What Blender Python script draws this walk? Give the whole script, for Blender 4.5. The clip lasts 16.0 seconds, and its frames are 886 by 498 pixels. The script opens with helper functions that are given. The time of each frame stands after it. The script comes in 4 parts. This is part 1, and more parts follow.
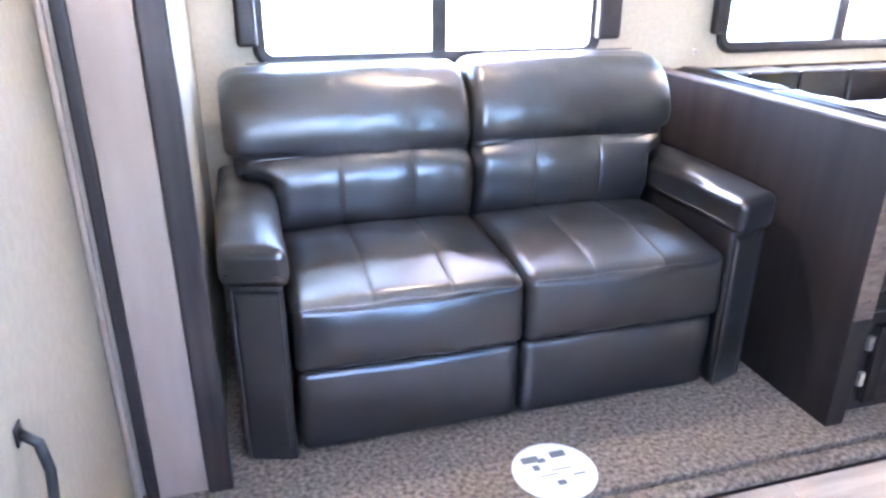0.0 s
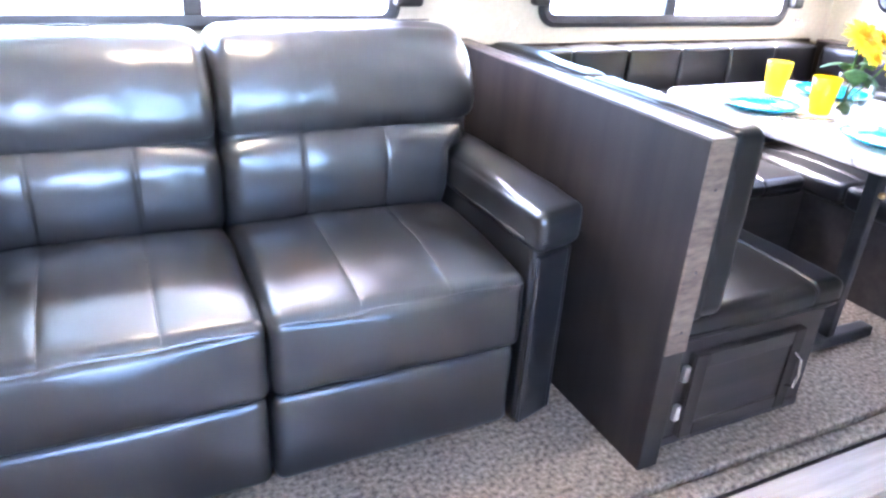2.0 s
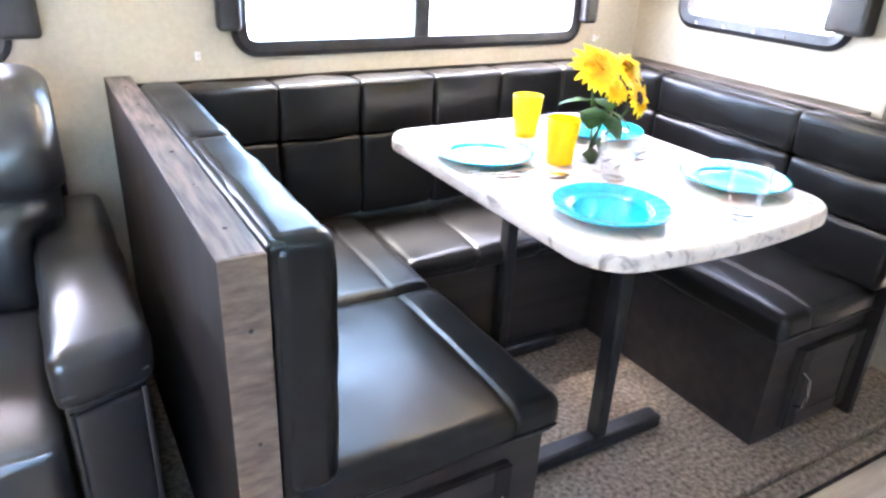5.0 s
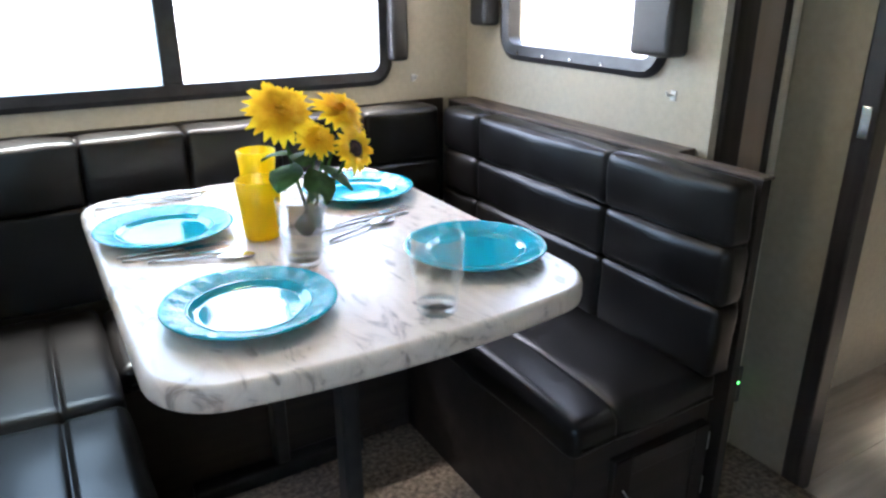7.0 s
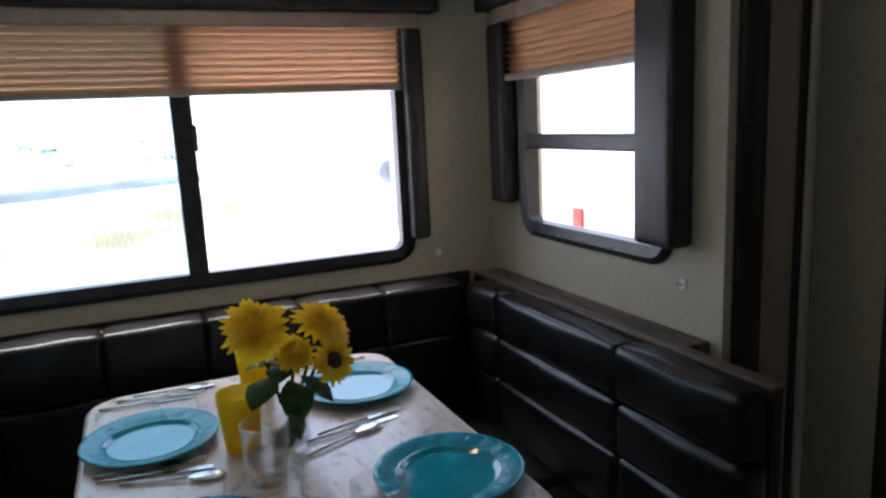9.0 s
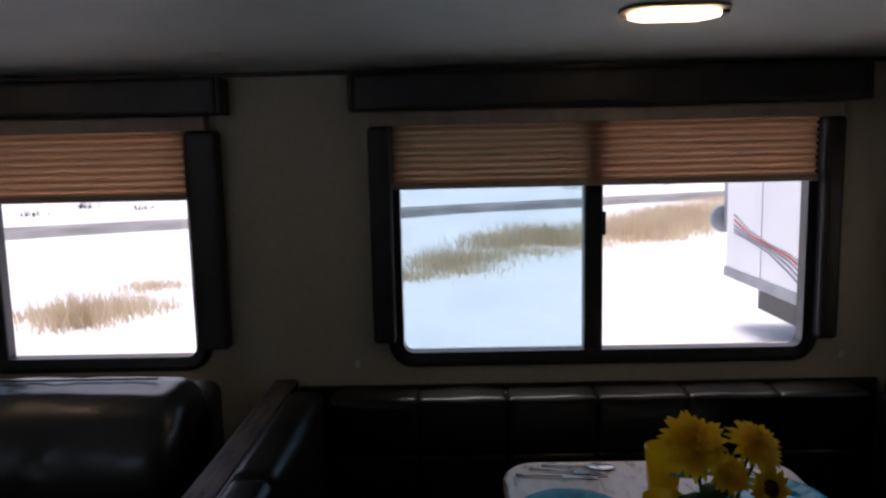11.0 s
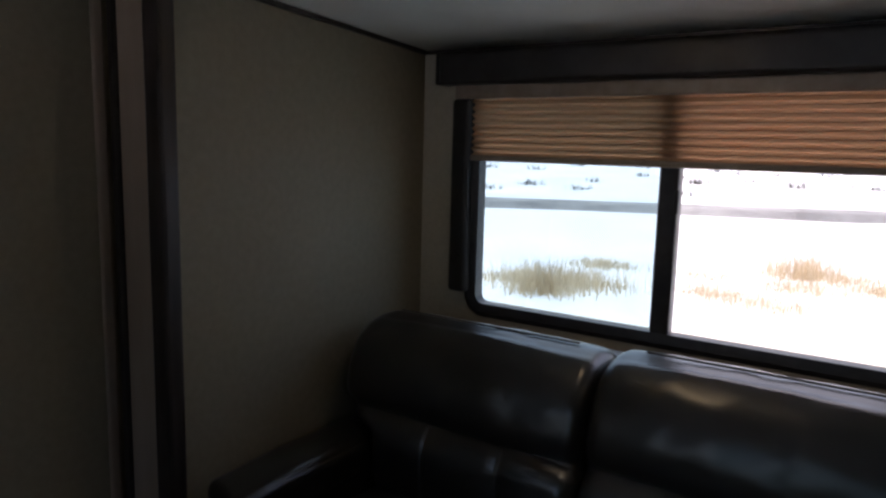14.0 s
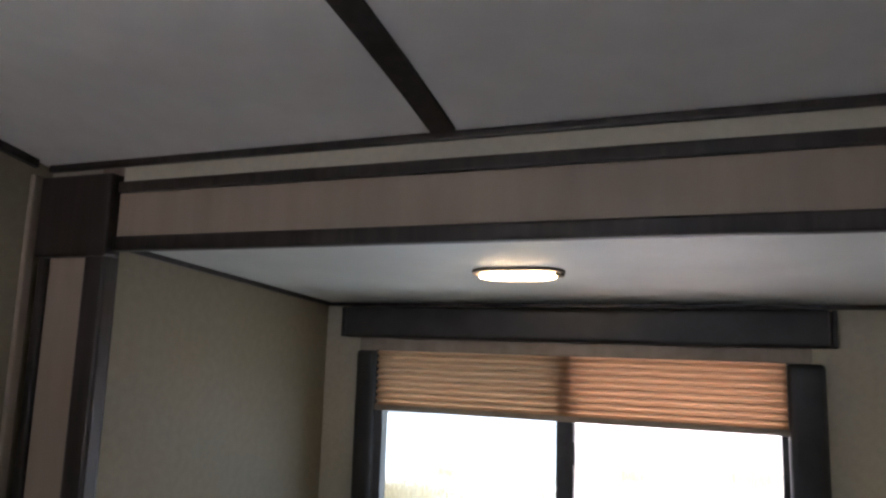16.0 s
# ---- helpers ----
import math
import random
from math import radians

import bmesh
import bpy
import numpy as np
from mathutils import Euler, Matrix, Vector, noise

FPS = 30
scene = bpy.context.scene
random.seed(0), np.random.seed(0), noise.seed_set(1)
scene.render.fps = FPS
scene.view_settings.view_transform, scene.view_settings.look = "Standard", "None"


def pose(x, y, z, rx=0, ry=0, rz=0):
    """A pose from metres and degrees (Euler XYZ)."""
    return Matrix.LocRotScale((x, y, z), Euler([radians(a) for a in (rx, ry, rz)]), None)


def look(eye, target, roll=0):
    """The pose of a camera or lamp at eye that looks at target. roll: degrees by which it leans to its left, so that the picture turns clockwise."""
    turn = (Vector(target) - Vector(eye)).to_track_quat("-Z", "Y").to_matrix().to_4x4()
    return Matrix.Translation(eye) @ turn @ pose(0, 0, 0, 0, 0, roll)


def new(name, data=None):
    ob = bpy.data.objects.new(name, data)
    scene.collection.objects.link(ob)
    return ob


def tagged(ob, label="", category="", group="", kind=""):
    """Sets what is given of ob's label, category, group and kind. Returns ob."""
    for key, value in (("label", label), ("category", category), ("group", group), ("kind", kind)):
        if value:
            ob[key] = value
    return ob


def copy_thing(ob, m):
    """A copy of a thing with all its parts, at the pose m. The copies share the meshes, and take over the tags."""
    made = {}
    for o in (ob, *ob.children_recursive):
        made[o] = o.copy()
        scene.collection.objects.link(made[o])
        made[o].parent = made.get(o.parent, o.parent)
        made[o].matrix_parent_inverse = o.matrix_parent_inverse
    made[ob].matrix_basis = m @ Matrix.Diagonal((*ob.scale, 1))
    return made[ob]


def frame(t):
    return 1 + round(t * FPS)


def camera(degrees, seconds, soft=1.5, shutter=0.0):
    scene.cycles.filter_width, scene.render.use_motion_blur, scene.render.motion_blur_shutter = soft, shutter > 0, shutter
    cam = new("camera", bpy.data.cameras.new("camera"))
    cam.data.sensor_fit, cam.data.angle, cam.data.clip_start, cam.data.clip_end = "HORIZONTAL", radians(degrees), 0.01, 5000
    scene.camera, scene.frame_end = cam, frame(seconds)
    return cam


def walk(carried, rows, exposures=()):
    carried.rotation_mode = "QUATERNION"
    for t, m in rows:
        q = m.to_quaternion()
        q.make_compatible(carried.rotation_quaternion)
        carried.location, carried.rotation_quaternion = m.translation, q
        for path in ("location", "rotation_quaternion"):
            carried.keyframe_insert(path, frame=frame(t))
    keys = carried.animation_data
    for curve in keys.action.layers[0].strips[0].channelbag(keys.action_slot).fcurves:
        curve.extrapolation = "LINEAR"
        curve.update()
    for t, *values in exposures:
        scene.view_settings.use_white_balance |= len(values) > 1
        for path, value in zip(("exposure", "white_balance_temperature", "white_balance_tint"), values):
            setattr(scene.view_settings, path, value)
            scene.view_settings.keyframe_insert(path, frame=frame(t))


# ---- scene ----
cam = camera(64.7, 16.0, soft=2.5)
PATH = [
    (0, (0.82, -2.549, 1.295), (1.338, -0.777, 0.527), 0.3),
    (0.5, (0.911, -2.507, 1.29), (1.786, -0.844, 0.606), 0.8),
    (1, (1.078, -2.409, 1.309), (1.935, -0.717, 0.673), 3.1),
    (1.5, (1.2, -2.356, 1.285), (1.99, -0.648, 0.606), 3.7),
    (2, (1.288, -2.227, 1.276), (2.102, -0.613, 0.421), 3.6),
    (2.5, (1.343, -2.083, 1.276), (2.202, -0.515, 0.379), 5.2),
    (3, (1.473, -2.071, 1.29), (2.324, -0.511, 0.372), 2.2),
    (3.5, (1.7, -2.148, 1.301), (2.484, -0.492, 0.5), 1.4),
    (4, (1.871, -2.179, 1.283), (2.657, -0.544, 0.441), 1.4),
    (4.5, (2.056, -2.088, 1.31), (2.884, -0.485, 0.446), 1.7),
    (4.7, (2.128, -2.072, 1.311), (3.056, -0.521, 0.456), 3.1),
    (6.8, (2.947, -2.022, 1.229), (3.876, -0.405, 0.508), 1.1),
    (7, (3.01, -2.018, 1.235), (3.969, -0.414, 0.524), -0.1),
    (7.5, (3.195, -2.033, 1.232), (4.086, -0.331, 0.673), -1.3),
    (8, (3.292, -2.049, 1.243), (4.132, -0.293, 0.781), -2.1),
    (10.3, (3.117, -2.046, 1.525), (3.529, -0.097, 1.348), -2.7),
    (10.5, (3.105, -2.061, 1.514), (3.378, -0.085, 1.37), -2.5),
    (11, (2.969, -2.039, 1.552), (2.932, -0.055, 1.303), -1.3),
    (11.5, (2.857, -2.05, 1.532), (2.532, -0.093, 1.28), -0.8),
    (12, (2.786, -2.033, 1.521), (2.142, -0.154, 1.287), -0.1),
    (12.5, (2.71, -2.021, 1.516), (1.806, -0.253, 1.28), 0.5),
    (13, (2.568, -2.023, 1.498), (1.586, -0.305, 1.208), 1.2),
    (13.5, (2.341, -1.931, 1.495), (1.301, -0.248, 1.201), 1.6),
    (14, (2.148, -1.965, 1.494), (1.037, -0.327, 1.208), 1.5),
    (14.5, (2.019, -2.084, 1.508), (1.094, -0.33, 1.247), 2.8),
    (15, (1.968, -2.178, 1.575), (1.094, -0.379, 1.55), 3.2),
    (15.5, (1.96, -2.204, 1.645), (1.089, -0.414, 1.843), 2.5),
    (16, (1.983, -2.195, 1.66), (1.278, -0.346, 1.948), 1.8),
]
walk(cam, [(t, look(eye, target, roll)) for t, eye, target, roll in PATH],
     exposures=((0, 6.4, 5850, 28), (1.5, 6.47, 5700, 24), (2.5, 6.93, 5950, 26), (3.5, 6.92, 6050, 25), (4.7, 6.3, 6350, 21), (6.8, 4.6, 6350, 13), (8.2, 3.9, 6400, 12), (10.3, 0.55, 6600, 23), (12.5, 0.75, 7050, 24), (14.2, 1.1, 7000, 21), (15, 1.1, 7150, 21), (15.5, 1.68, 7250, 21), (16, 2.4, 7150, 21)))

# ---- world and light ----
world = bpy.data.worlds.new("sky")
scene.world = world
world.use_nodes = True
wn = world.node_tree.nodes
sky = wn.new("ShaderNodeTexSky")
sky.sky_type = "NISHITA"
sky.sun_disc = False
sky.sun_elevation = radians(72)
sky.sun_rotation = radians(342)
sky.air_density, sky.dust_density = 1.0, 4.0
wn["Background"].inputs["Strength"].default_value = 0.15
world.node_tree.links.new(sky.outputs[0], wn["Background"].inputs[0])
sun_data = bpy.data.lights.new("sun", "SUN")
sun_data.energy, sun_data.angle, sun_data.color = 1.5, radians(25), (1, 0.96, 0.9)
sun = new("sun", sun_data)
sun.matrix_world = look((0, 0, 20), (2.4, -7.5, -4))


# ---- materials ----
def mat(name, base, rough=0.5, metal=0.0, spec=0.5):
    m = bpy.data.materials.new(name)
    m.use_nodes = True
    b = m.node_tree.nodes["Principled BSDF"]
    b.inputs["Base Color"].default_value = (*base, 1)
    b.inputs["Roughness"].default_value = rough
    b.inputs["Metallic"].default_value = metal
    b.inputs["Specular IOR Level"].default_value = spec
    return m


def vary(m, dark, light, scale=(5, 5, 5), detail=5, bump=0.0, bump_scale=300, contrast=(0.35, 0.65), rough=None, dist=0.002):
    """Two-tone noise on the base colour, and fine relief."""
    t = m.node_tree
    n, l = t.nodes, t.links
    b = n["Principled BSDF"]
    co = n.new("ShaderNodeTexCoord")
    mp = n.new("ShaderNodeMapping")
    mp.inputs["Scale"].default_value = scale
    l.new(co.outputs["Object"], mp.inputs[0])
    nz = n.new("ShaderNodeTexNoise")
    nz.inputs["Scale"].default_value = 1
    nz.inputs["Detail"].default_value = detail
    l.new(mp.outputs[0], nz.inputs["Vector"])
    rp = n.new("ShaderNodeValToRGB")
    rp.color_ramp.elements[0].position, rp.color_ramp.elements[1].position = contrast
    rp.color_ramp.elements[0].color, rp.color_ramp.elements[1].color = (*dark, 1), (*light, 1)
    l.new(nz.outputs[0], rp.inputs[0])
    l.new(rp.outputs[0], b.inputs["Base Color"])
    if rough:
        mr = n.new("ShaderNodeMapRange")
        mr.inputs[3].default_value, mr.inputs[4].default_value = rough
        l.new(nz.outputs[0], mr.inputs[0])
        l.new(mr.outputs[0], b.inputs["Roughness"])
    if bump:
        n2 = n.new("ShaderNodeTexNoise")
        n2.inputs["Scale"].default_value = bump_scale
        n2.inputs["Detail"].default_value = 3
        l.new(co.outputs["Object"], n2.inputs["Vector"])
        bp = n.new("ShaderNodeBump")
        bp.inputs["Strength"].default_value = bump
        bp.inputs["Distance"].default_value = dist
        l.new(n2.outputs[0], bp.inputs["Height"])
        l.new(bp.outputs[0], b.inputs["Normal"])
    return m


LEATHER = vary(mat("dark leather", (0.012, 0.011, 0.011), 0.35, 0, 1.0), (0.0074, 0.007, 0.0072), (0.0150, 0.0142, 0.0142), (6, 6, 6), 6, 0.10, 240, rough=(0.26, 0.38))
LEATHER2 = vary(mat("dinette leather", (0.006, 0.0055, 0.0055), 0.35, 0, 0.42), (0.004, 0.0037, 0.0037), (0.008, 0.0074, 0.007), (7, 7, 7), 6, 0.10, 240, rough=(0.30, 0.40))
LEATHER.node_tree.nodes["Principled BSDF"].inputs["Coat Weight"].default_value = 0.28
LEATHER.node_tree.nodes["Principled BSDF"].inputs["Coat Roughness"].default_value = 0.32
# thread colour is lightened to carry the gloss along the seams
STITCH = vary(mat("stitching", (0.06, 0.055, 0.05), 0.6), (0.07, 0.065, 0.06), (0.18, 0.165, 0.155), (200, 200, 200), 2)
WOOD = vary(mat("dark laminate wood", (0.04, 0.03, 0.025), 0.6, 0, 0.35), (0.0095, 0.0064, 0.0049), (0.030, 0.0215, 0.0165), (13, 13, 1.1), 10, 0.2, 120, (0.3, 0.72))
WOODH = vary(mat("dark laminate wood, level grain", (0.04, 0.03, 0.025), 0.5), (0.013, 0.0094, 0.0076), (0.034, 0.0252, 0.0205), (1.6, 26, 26), 8, 0.2, 120, (0.3, 0.72))
RUSTIC = vary(mat("rustic edge band", (0.2, 0.16, 0.13), 0.55), (0.045, 0.034, 0.028), (0.185, 0.14, 0.115), (70, 7, 20), 8, 0.3, 150, (0.36, 0.62))
RUSTICF = vary(mat("rustic edge band, upright", (0.2, 0.16, 0.13), 0.55), (0.080, 0.053, 0.036), (0.195, 0.135, 0.094), (22, 22, 75), 8, 0.3, 150, (0.30, 0.70))
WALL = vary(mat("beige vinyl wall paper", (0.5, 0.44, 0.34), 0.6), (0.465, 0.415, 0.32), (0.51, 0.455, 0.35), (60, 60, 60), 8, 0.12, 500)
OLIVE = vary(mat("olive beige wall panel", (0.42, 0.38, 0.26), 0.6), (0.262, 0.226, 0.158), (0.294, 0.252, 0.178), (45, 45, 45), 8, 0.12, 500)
FLANGE = vary(mat("taupe flange", (0.42, 0.34, 0.29), 0.5), (0.300, 0.228, 0.174), (0.342, 0.262, 0.202), (20, 20, 3), 5, 0.08, 400)
CEIL = vary(mat("white ceiling panel", (0.72, 0.74, 0.70), 0.55), (0.67, 0.69, 0.655), (0.75, 0.77, 0.73), (4, 4, 4), 6, 0.12, 350)
CEIL2 = vary(mat("warm white ceiling panel", (0.80, 0.77, 0.74), 0.55), (0.77, 0.74, 0.71), (0.82, 0.79, 0.76), (12, 12, 12), 6, 0.12, 350)
TRIM = vary(mat("dark brown trim", (0.03, 0.022, 0.02), 0.4), (0.018, 0.013, 0.012), (0.04, 0.03, 0.027), (40, 40, 3), 5, 0.1, 200)
FRAME = vary(mat("black window frame", (0.018, 0.018, 0.021), 0.38), (0.012, 0.012, 0.015), (0.024, 0.024, 0.028), (30, 30, 30), 4, 0.08, 400)
PADDED = vary(mat("padded dark window trim", (0.025, 0.022, 0.022), 0.45), (0.013, 0.0118, 0.0122), (0.026, 0.0235, 0.024), (12, 12, 12), 5, 0.2, 260)
RAIL = vary(mat("taupe blind rail", (0.30, 0.24, 0.2), 0.5), (0.26, 0.21, 0.17), (0.33, 0.27, 0.225), (20, 20, 20), 3)
CARPET = vary(mat("brown carpet", (0.2, 0.16, 0.13), 0.95, 0, 0.1), (0.115, 0.089, 0.066), (0.345, 0.276, 0.210), (70, 70, 70), 8, 0.7, 300, (0.34, 0.68), dist=0.004)
STEEL = vary(mat("stainless steel", (0.6, 0.6, 0.6), 0.22, 1.0), (0.5, 0.5, 0.5), (0.68, 0.68, 0.68), (30, 30, 30), 3, rough=(0.16, 0.32))
NICKEL = vary(mat("satin nickel", (0.75, 0.74, 0.72), 0.42, 1.0), (0.66, 0.65, 0.63), (0.80, 0.79, 0.77), (60, 60, 60), 3)
BLACKMETAL = vary(mat("black painted metal", (0.015, 0.015, 0.015), 0.42), (0.01, 0.01, 0.01), (0.022, 0.022, 0.022), (20, 20, 20), 4)
BRASS = mat("brass", (0.7, 0.5, 0.2), 0.3, 1.0)
PLATE = vary(mat("turquoise melamine", (0.0, 0.33, 0.50), 0.07, 0, 0.6), (0.0, 0.32, 0.45), (0.003, 0.38, 0.52), (5, 5, 5), 3)
PLATE_RIM = vary(mat("embossed turquoise melamine", (0.0, 0.33, 0.50), 0.16, 0, 0.4), (0.0, 0.32, 0.45), (0.003, 0.38, 0.52), (5, 5, 5), 3, 0.55, 130, dist=0.003)
YELLOW = mat("yellow plastic", (0.85, 0.62, 0.0), 0.3)
PETAL = vary(mat("yellow petals", (0.85, 0.50, 0.01), 0.6), (0.80, 0.40, 0.006), (0.96, 0.68, 0.03), (60, 60, 60), 3)
SEEDS = vary(mat("brown flower heart", (0.05, 0.02, 0.01), 0.9), (0.02, 0.008, 0.005), (0.10, 0.045, 0.02), (200, 200, 200), 3, 0.8, 300)
LEAF = vary(mat("green leaves", (0.05, 0.11, 0.03), 0.75, 0, 0.2), (0.018, 0.052, 0.012), (0.052, 0.112, 0.03), (40, 40, 40), 4, 0.2, 200)
PAPER = vary(mat("white paper label", (0.8, 0.8, 0.8), 0.5), (0.78, 0.78, 0.79), (0.83, 0.83, 0.83), (20, 20, 20), 3)
INK = mat("grey print", (0.12, 0.14, 0.15), 0.6)
WHITEP = mat("white plastic", (0.75, 0.74, 0.72), 0.4)
SNOW = vary(mat("snow", (0.8, 0.82, 0.85), 0.7, 0, 0.2), (0.74, 0.78, 0.83), (0.86, 0.87, 0.89), (0.25, 0.25, 0.25), 8, 0.5, 3, dist=0.05)
ROAD = vary(mat("road asphalt", (0.12, 0.12, 0.12), 0.85), (0.16, 0.16, 0.165), (0.32, 0.32, 0.325), (0.4, 0.4, 0.4), 6)
REED = vary(mat("dry reeds", (0.42, 0.33, 0.19), 0.8), (0.50, 0.405, 0.28), (0.72, 0.61, 0.45), (1.5, 1.5, 1.5), 4)
SHRUB = vary(mat("bare shrubs", (0.09, 0.08, 0.075), 0.9), (0.06, 0.055, 0.05), (0.13, 0.115, 0.1), (2, 2, 2), 3)
SIDING = vary(mat("white trailer siding", (0.72, 0.74, 0.76), 0.35), (0.68, 0.70, 0.72), (0.75, 0.77, 0.79), (0.8, 0.8, 0.8), 6)
RED = mat("red marker lens", (0.6, 0.03, 0.02), 0.3)
GREYD = vary(mat("grey decal", (0.25, 0.27, 0.29), 0.4), (0.2, 0.22, 0.24), (0.3, 0.32, 0.34), (3, 3, 3), 3)
RUBBER = vary(mat("tyre rubber", (0.02, 0.02, 0.02), 0.8), (0.014, 0.014, 0.014), (0.03, 0.03, 0.03), (20, 20, 20), 3)


def glass_mat(name, tint, gloss=1.0, power=3.5):
    """Thin clear glass: it lets light straight through, tinted, and mirrors by its angle."""
    m = mat(name, tint, 0.02)
    n, l = m.node_tree.nodes, m.node_tree.links
    clear = n.new("ShaderNodeBsdfTransparent")
    clear.inputs[0].default_value = (*tint, 1)
    mirror = n.new("ShaderNodeBsdfGlossy")
    mirror.inputs["Roughness"].default_value = 0.02
    lw = n.new("ShaderNodeLayerWeight")
    pw = n.new("ShaderNodeMath")
    pw.operation = "POWER"
    pw.inputs[1].default_value = power
    k = n.new("ShaderNodeMath")
    k.operation = "MULTIPLY_ADD"
    k.inputs[1].default_value, k.inputs[2].default_value = 0.55 * gloss, 0.03 * gloss
    mixed = n.new("ShaderNodeMixShader")
    l.new(lw.outputs["Facing"], pw.inputs[0])
    l.new(pw.outputs[0], k.inputs[0])
    l.new(k.outputs[0], mixed.inputs[0])
    l.new(clear.outputs[0], mixed.inputs[1])
    l.new(mirror.outputs[0], mixed.inputs[2])
    l.new(mixed.outputs[0], n["Material Output"].inputs[0])
    return m


GLASS = glass_mat("clear window glass", (0.97, 0.98, 0.98))
SCREENED = glass_mat("window glass with insect screen", (0.66, 0.77, 0.80))
TUMBLER = glass_mat("clear tumbler glass", (0.975, 0.985, 0.985), 0.9, 3.2)

def sheer(m, tint, share):
    """Let light through a thin sheet."""
    n, l = m.node_tree.nodes, m.node_tree.links
    tr = n.new("ShaderNodeBsdfTranslucent")
    tr.inputs[0].default_value = (*tint, 1)
    mixed = n.new("ShaderNodeMixShader")
    mixed.inputs[0].default_value = share
    l.new(n["Principled BSDF"].outputs[0], mixed.inputs[1])
    l.new(tr.outputs[0], mixed.inputs[2])
    l.new(mixed.outputs[0], n["Material Output"].inputs[0])
    return m


BLIND = sheer(mat("pleated tan blind", (0.52, 0.33, 0.20), 0.9), (0.59, 0.37, 0.22), 0.55)
sheer(YELLOW, (0.95, 0.75, 0.02), 0.5)
sheer(REED, (0.72, 0.60, 0.42), 0.48)
sheer(PETAL, (0.98, 0.74, 0.03), 0.45)

LAMP = mat("lit lamp lens", (0.9, 0.85, 0.7), 0.4)
lb = LAMP.node_tree.nodes["Principled BSDF"]
lb.inputs["Emission Color"].default_value = (1.0, 0.80, 0.50, 1)
lb.inputs["Emission Strength"].default_value = 4.0
LED = mat("green led", (0.1, 0.8, 0.1), 0.4)
LED.node_tree.nodes["Principled BSDF"].inputs["Emission Color"].default_value = (0.1, 1, 0.15, 1)
LED.node_tree.nodes["Principled BSDF"].inputs["Emission Strength"].default_value = 0.25

# marble-look laminate: veins over a pale ground
MARBLE = mat("white marble laminate", (0.8, 0.77, 0.73), 0.30, 0, 0.8)
t_ = MARBLE.node_tree
n_, l_ = t_.nodes, t_.links
co_ = n_.new("ShaderNodeTexCoord")
mp_ = n_.new("ShaderNodeMapping")
mp_.inputs["Scale"].default_value = (24, 10, 18)
mp_.inputs["Rotation"].default_value = (0, 0, 0.7)
l_.new(co_.outputs["Object"], mp_.inputs[0])
nz_ = n_.new("ShaderNodeTexNoise")
nz_.inputs["Scale"].default_value, nz_.inputs["Detail"].default_value = 1.0, 9
nz_.inputs["Distortion"].default_value = 1.5
l_.new(mp_.outputs[0], nz_.inputs["Vector"])
rp_ = n_.new("ShaderNodeValToRGB")
rp_.color_ramp.elements[0].position, rp_.color_ramp.elements[0].color = 0.32, (0.30, 0.24, 0.20, 1)
rp_.color_ramp.elements[1].position, rp_.color_ramp.elements[1].color = 0.43, (0.66, 0.575, 0.50, 1)
e_ = rp_.color_ramp.elements.new(0.6)
e_.color = (0.755, 0.67, 0.59, 1)
l_.new(nz_.outputs[0], rp_.inputs[0])
l_.new(rp_.outputs[0], n_["Principled BSDF"].inputs["Base Color"])

# pale oak planks, each with its own tone
PLANK = vary(mat("pale oak vinyl plank", (0.5, 0.42, 0.33), 0.4), (0.36, 0.295, 0.225), (0.56, 0.48, 0.385), (2.5, 30, 30), 8, 0.15, 100, (0.3, 0.7))
pt = PLANK.node_tree
oi = pt.nodes.new("ShaderNodeObjectInfo")
hs = pt.nodes.new("ShaderNodeHueSaturation")
mr_ = pt.nodes.new("ShaderNodeMapRange")
mr_.inputs[3].default_value, mr_.inputs[4].default_value = 0.82, 1.12
pt.links.new(oi.outputs["Random"], mr_.inputs[0])
pt.links.new(mr_.outputs[0], hs.inputs["Value"])
src = pt.nodes["Principled BSDF"].inputs["Base Color"].links[0].from_socket
pt.links.new(src, hs.inputs["Color"])
pt.links.new(hs.outputs[0], pt.nodes["Principled BSDF"].inputs["Base Color"])


# ---- mesh helpers ----
def part(name, bm, material, parent=None, label="", smooth=False):
    me = bpy.data.meshes.new(name)
    bm.to_mesh(me)
    bm.free()
    me.materials.append(material)
    if smooth:
        me.polygons.foreach_set("use_smooth", [True] * len(me.polygons))
    ob = new(name, me)
    if parent is not None:
        ob.parent = parent
    if label:
        tagged(ob, label)
    return ob


def thing(name, at, label, category, group="", turn=0):
    ob = new(name)
    ob.empty_display_size = 0.1
    ob.matrix_basis = pose(*at, 0, 0, turn)
    return tagged(ob, label, category, group)


def structure(ob, label="", category=""):
    return tagged(ob, label, category, "", "structure")


def add_box(bm, lo, hi, bevel=0.0, seg=2):
    lo, hi = Vector(lo), Vector(hi)
    r = bmesh.ops.create_cube(bm, size=1, matrix=Matrix.Translation((lo + hi) / 2) @ Matrix.Diagonal((*(hi - lo), 1)))
    if bevel:
        es = list({e for v in r["verts"] for e in v.link_edges})
        bmesh.ops.bevel(bm, geom=es, offset=bevel, segments=seg, affect="EDGES", profile=0.5)


def box(lo, hi, bevel=0.0, seg=2):
    bm = bmesh.new()
    add_box(bm, lo, hi, bevel, seg)
    return bm


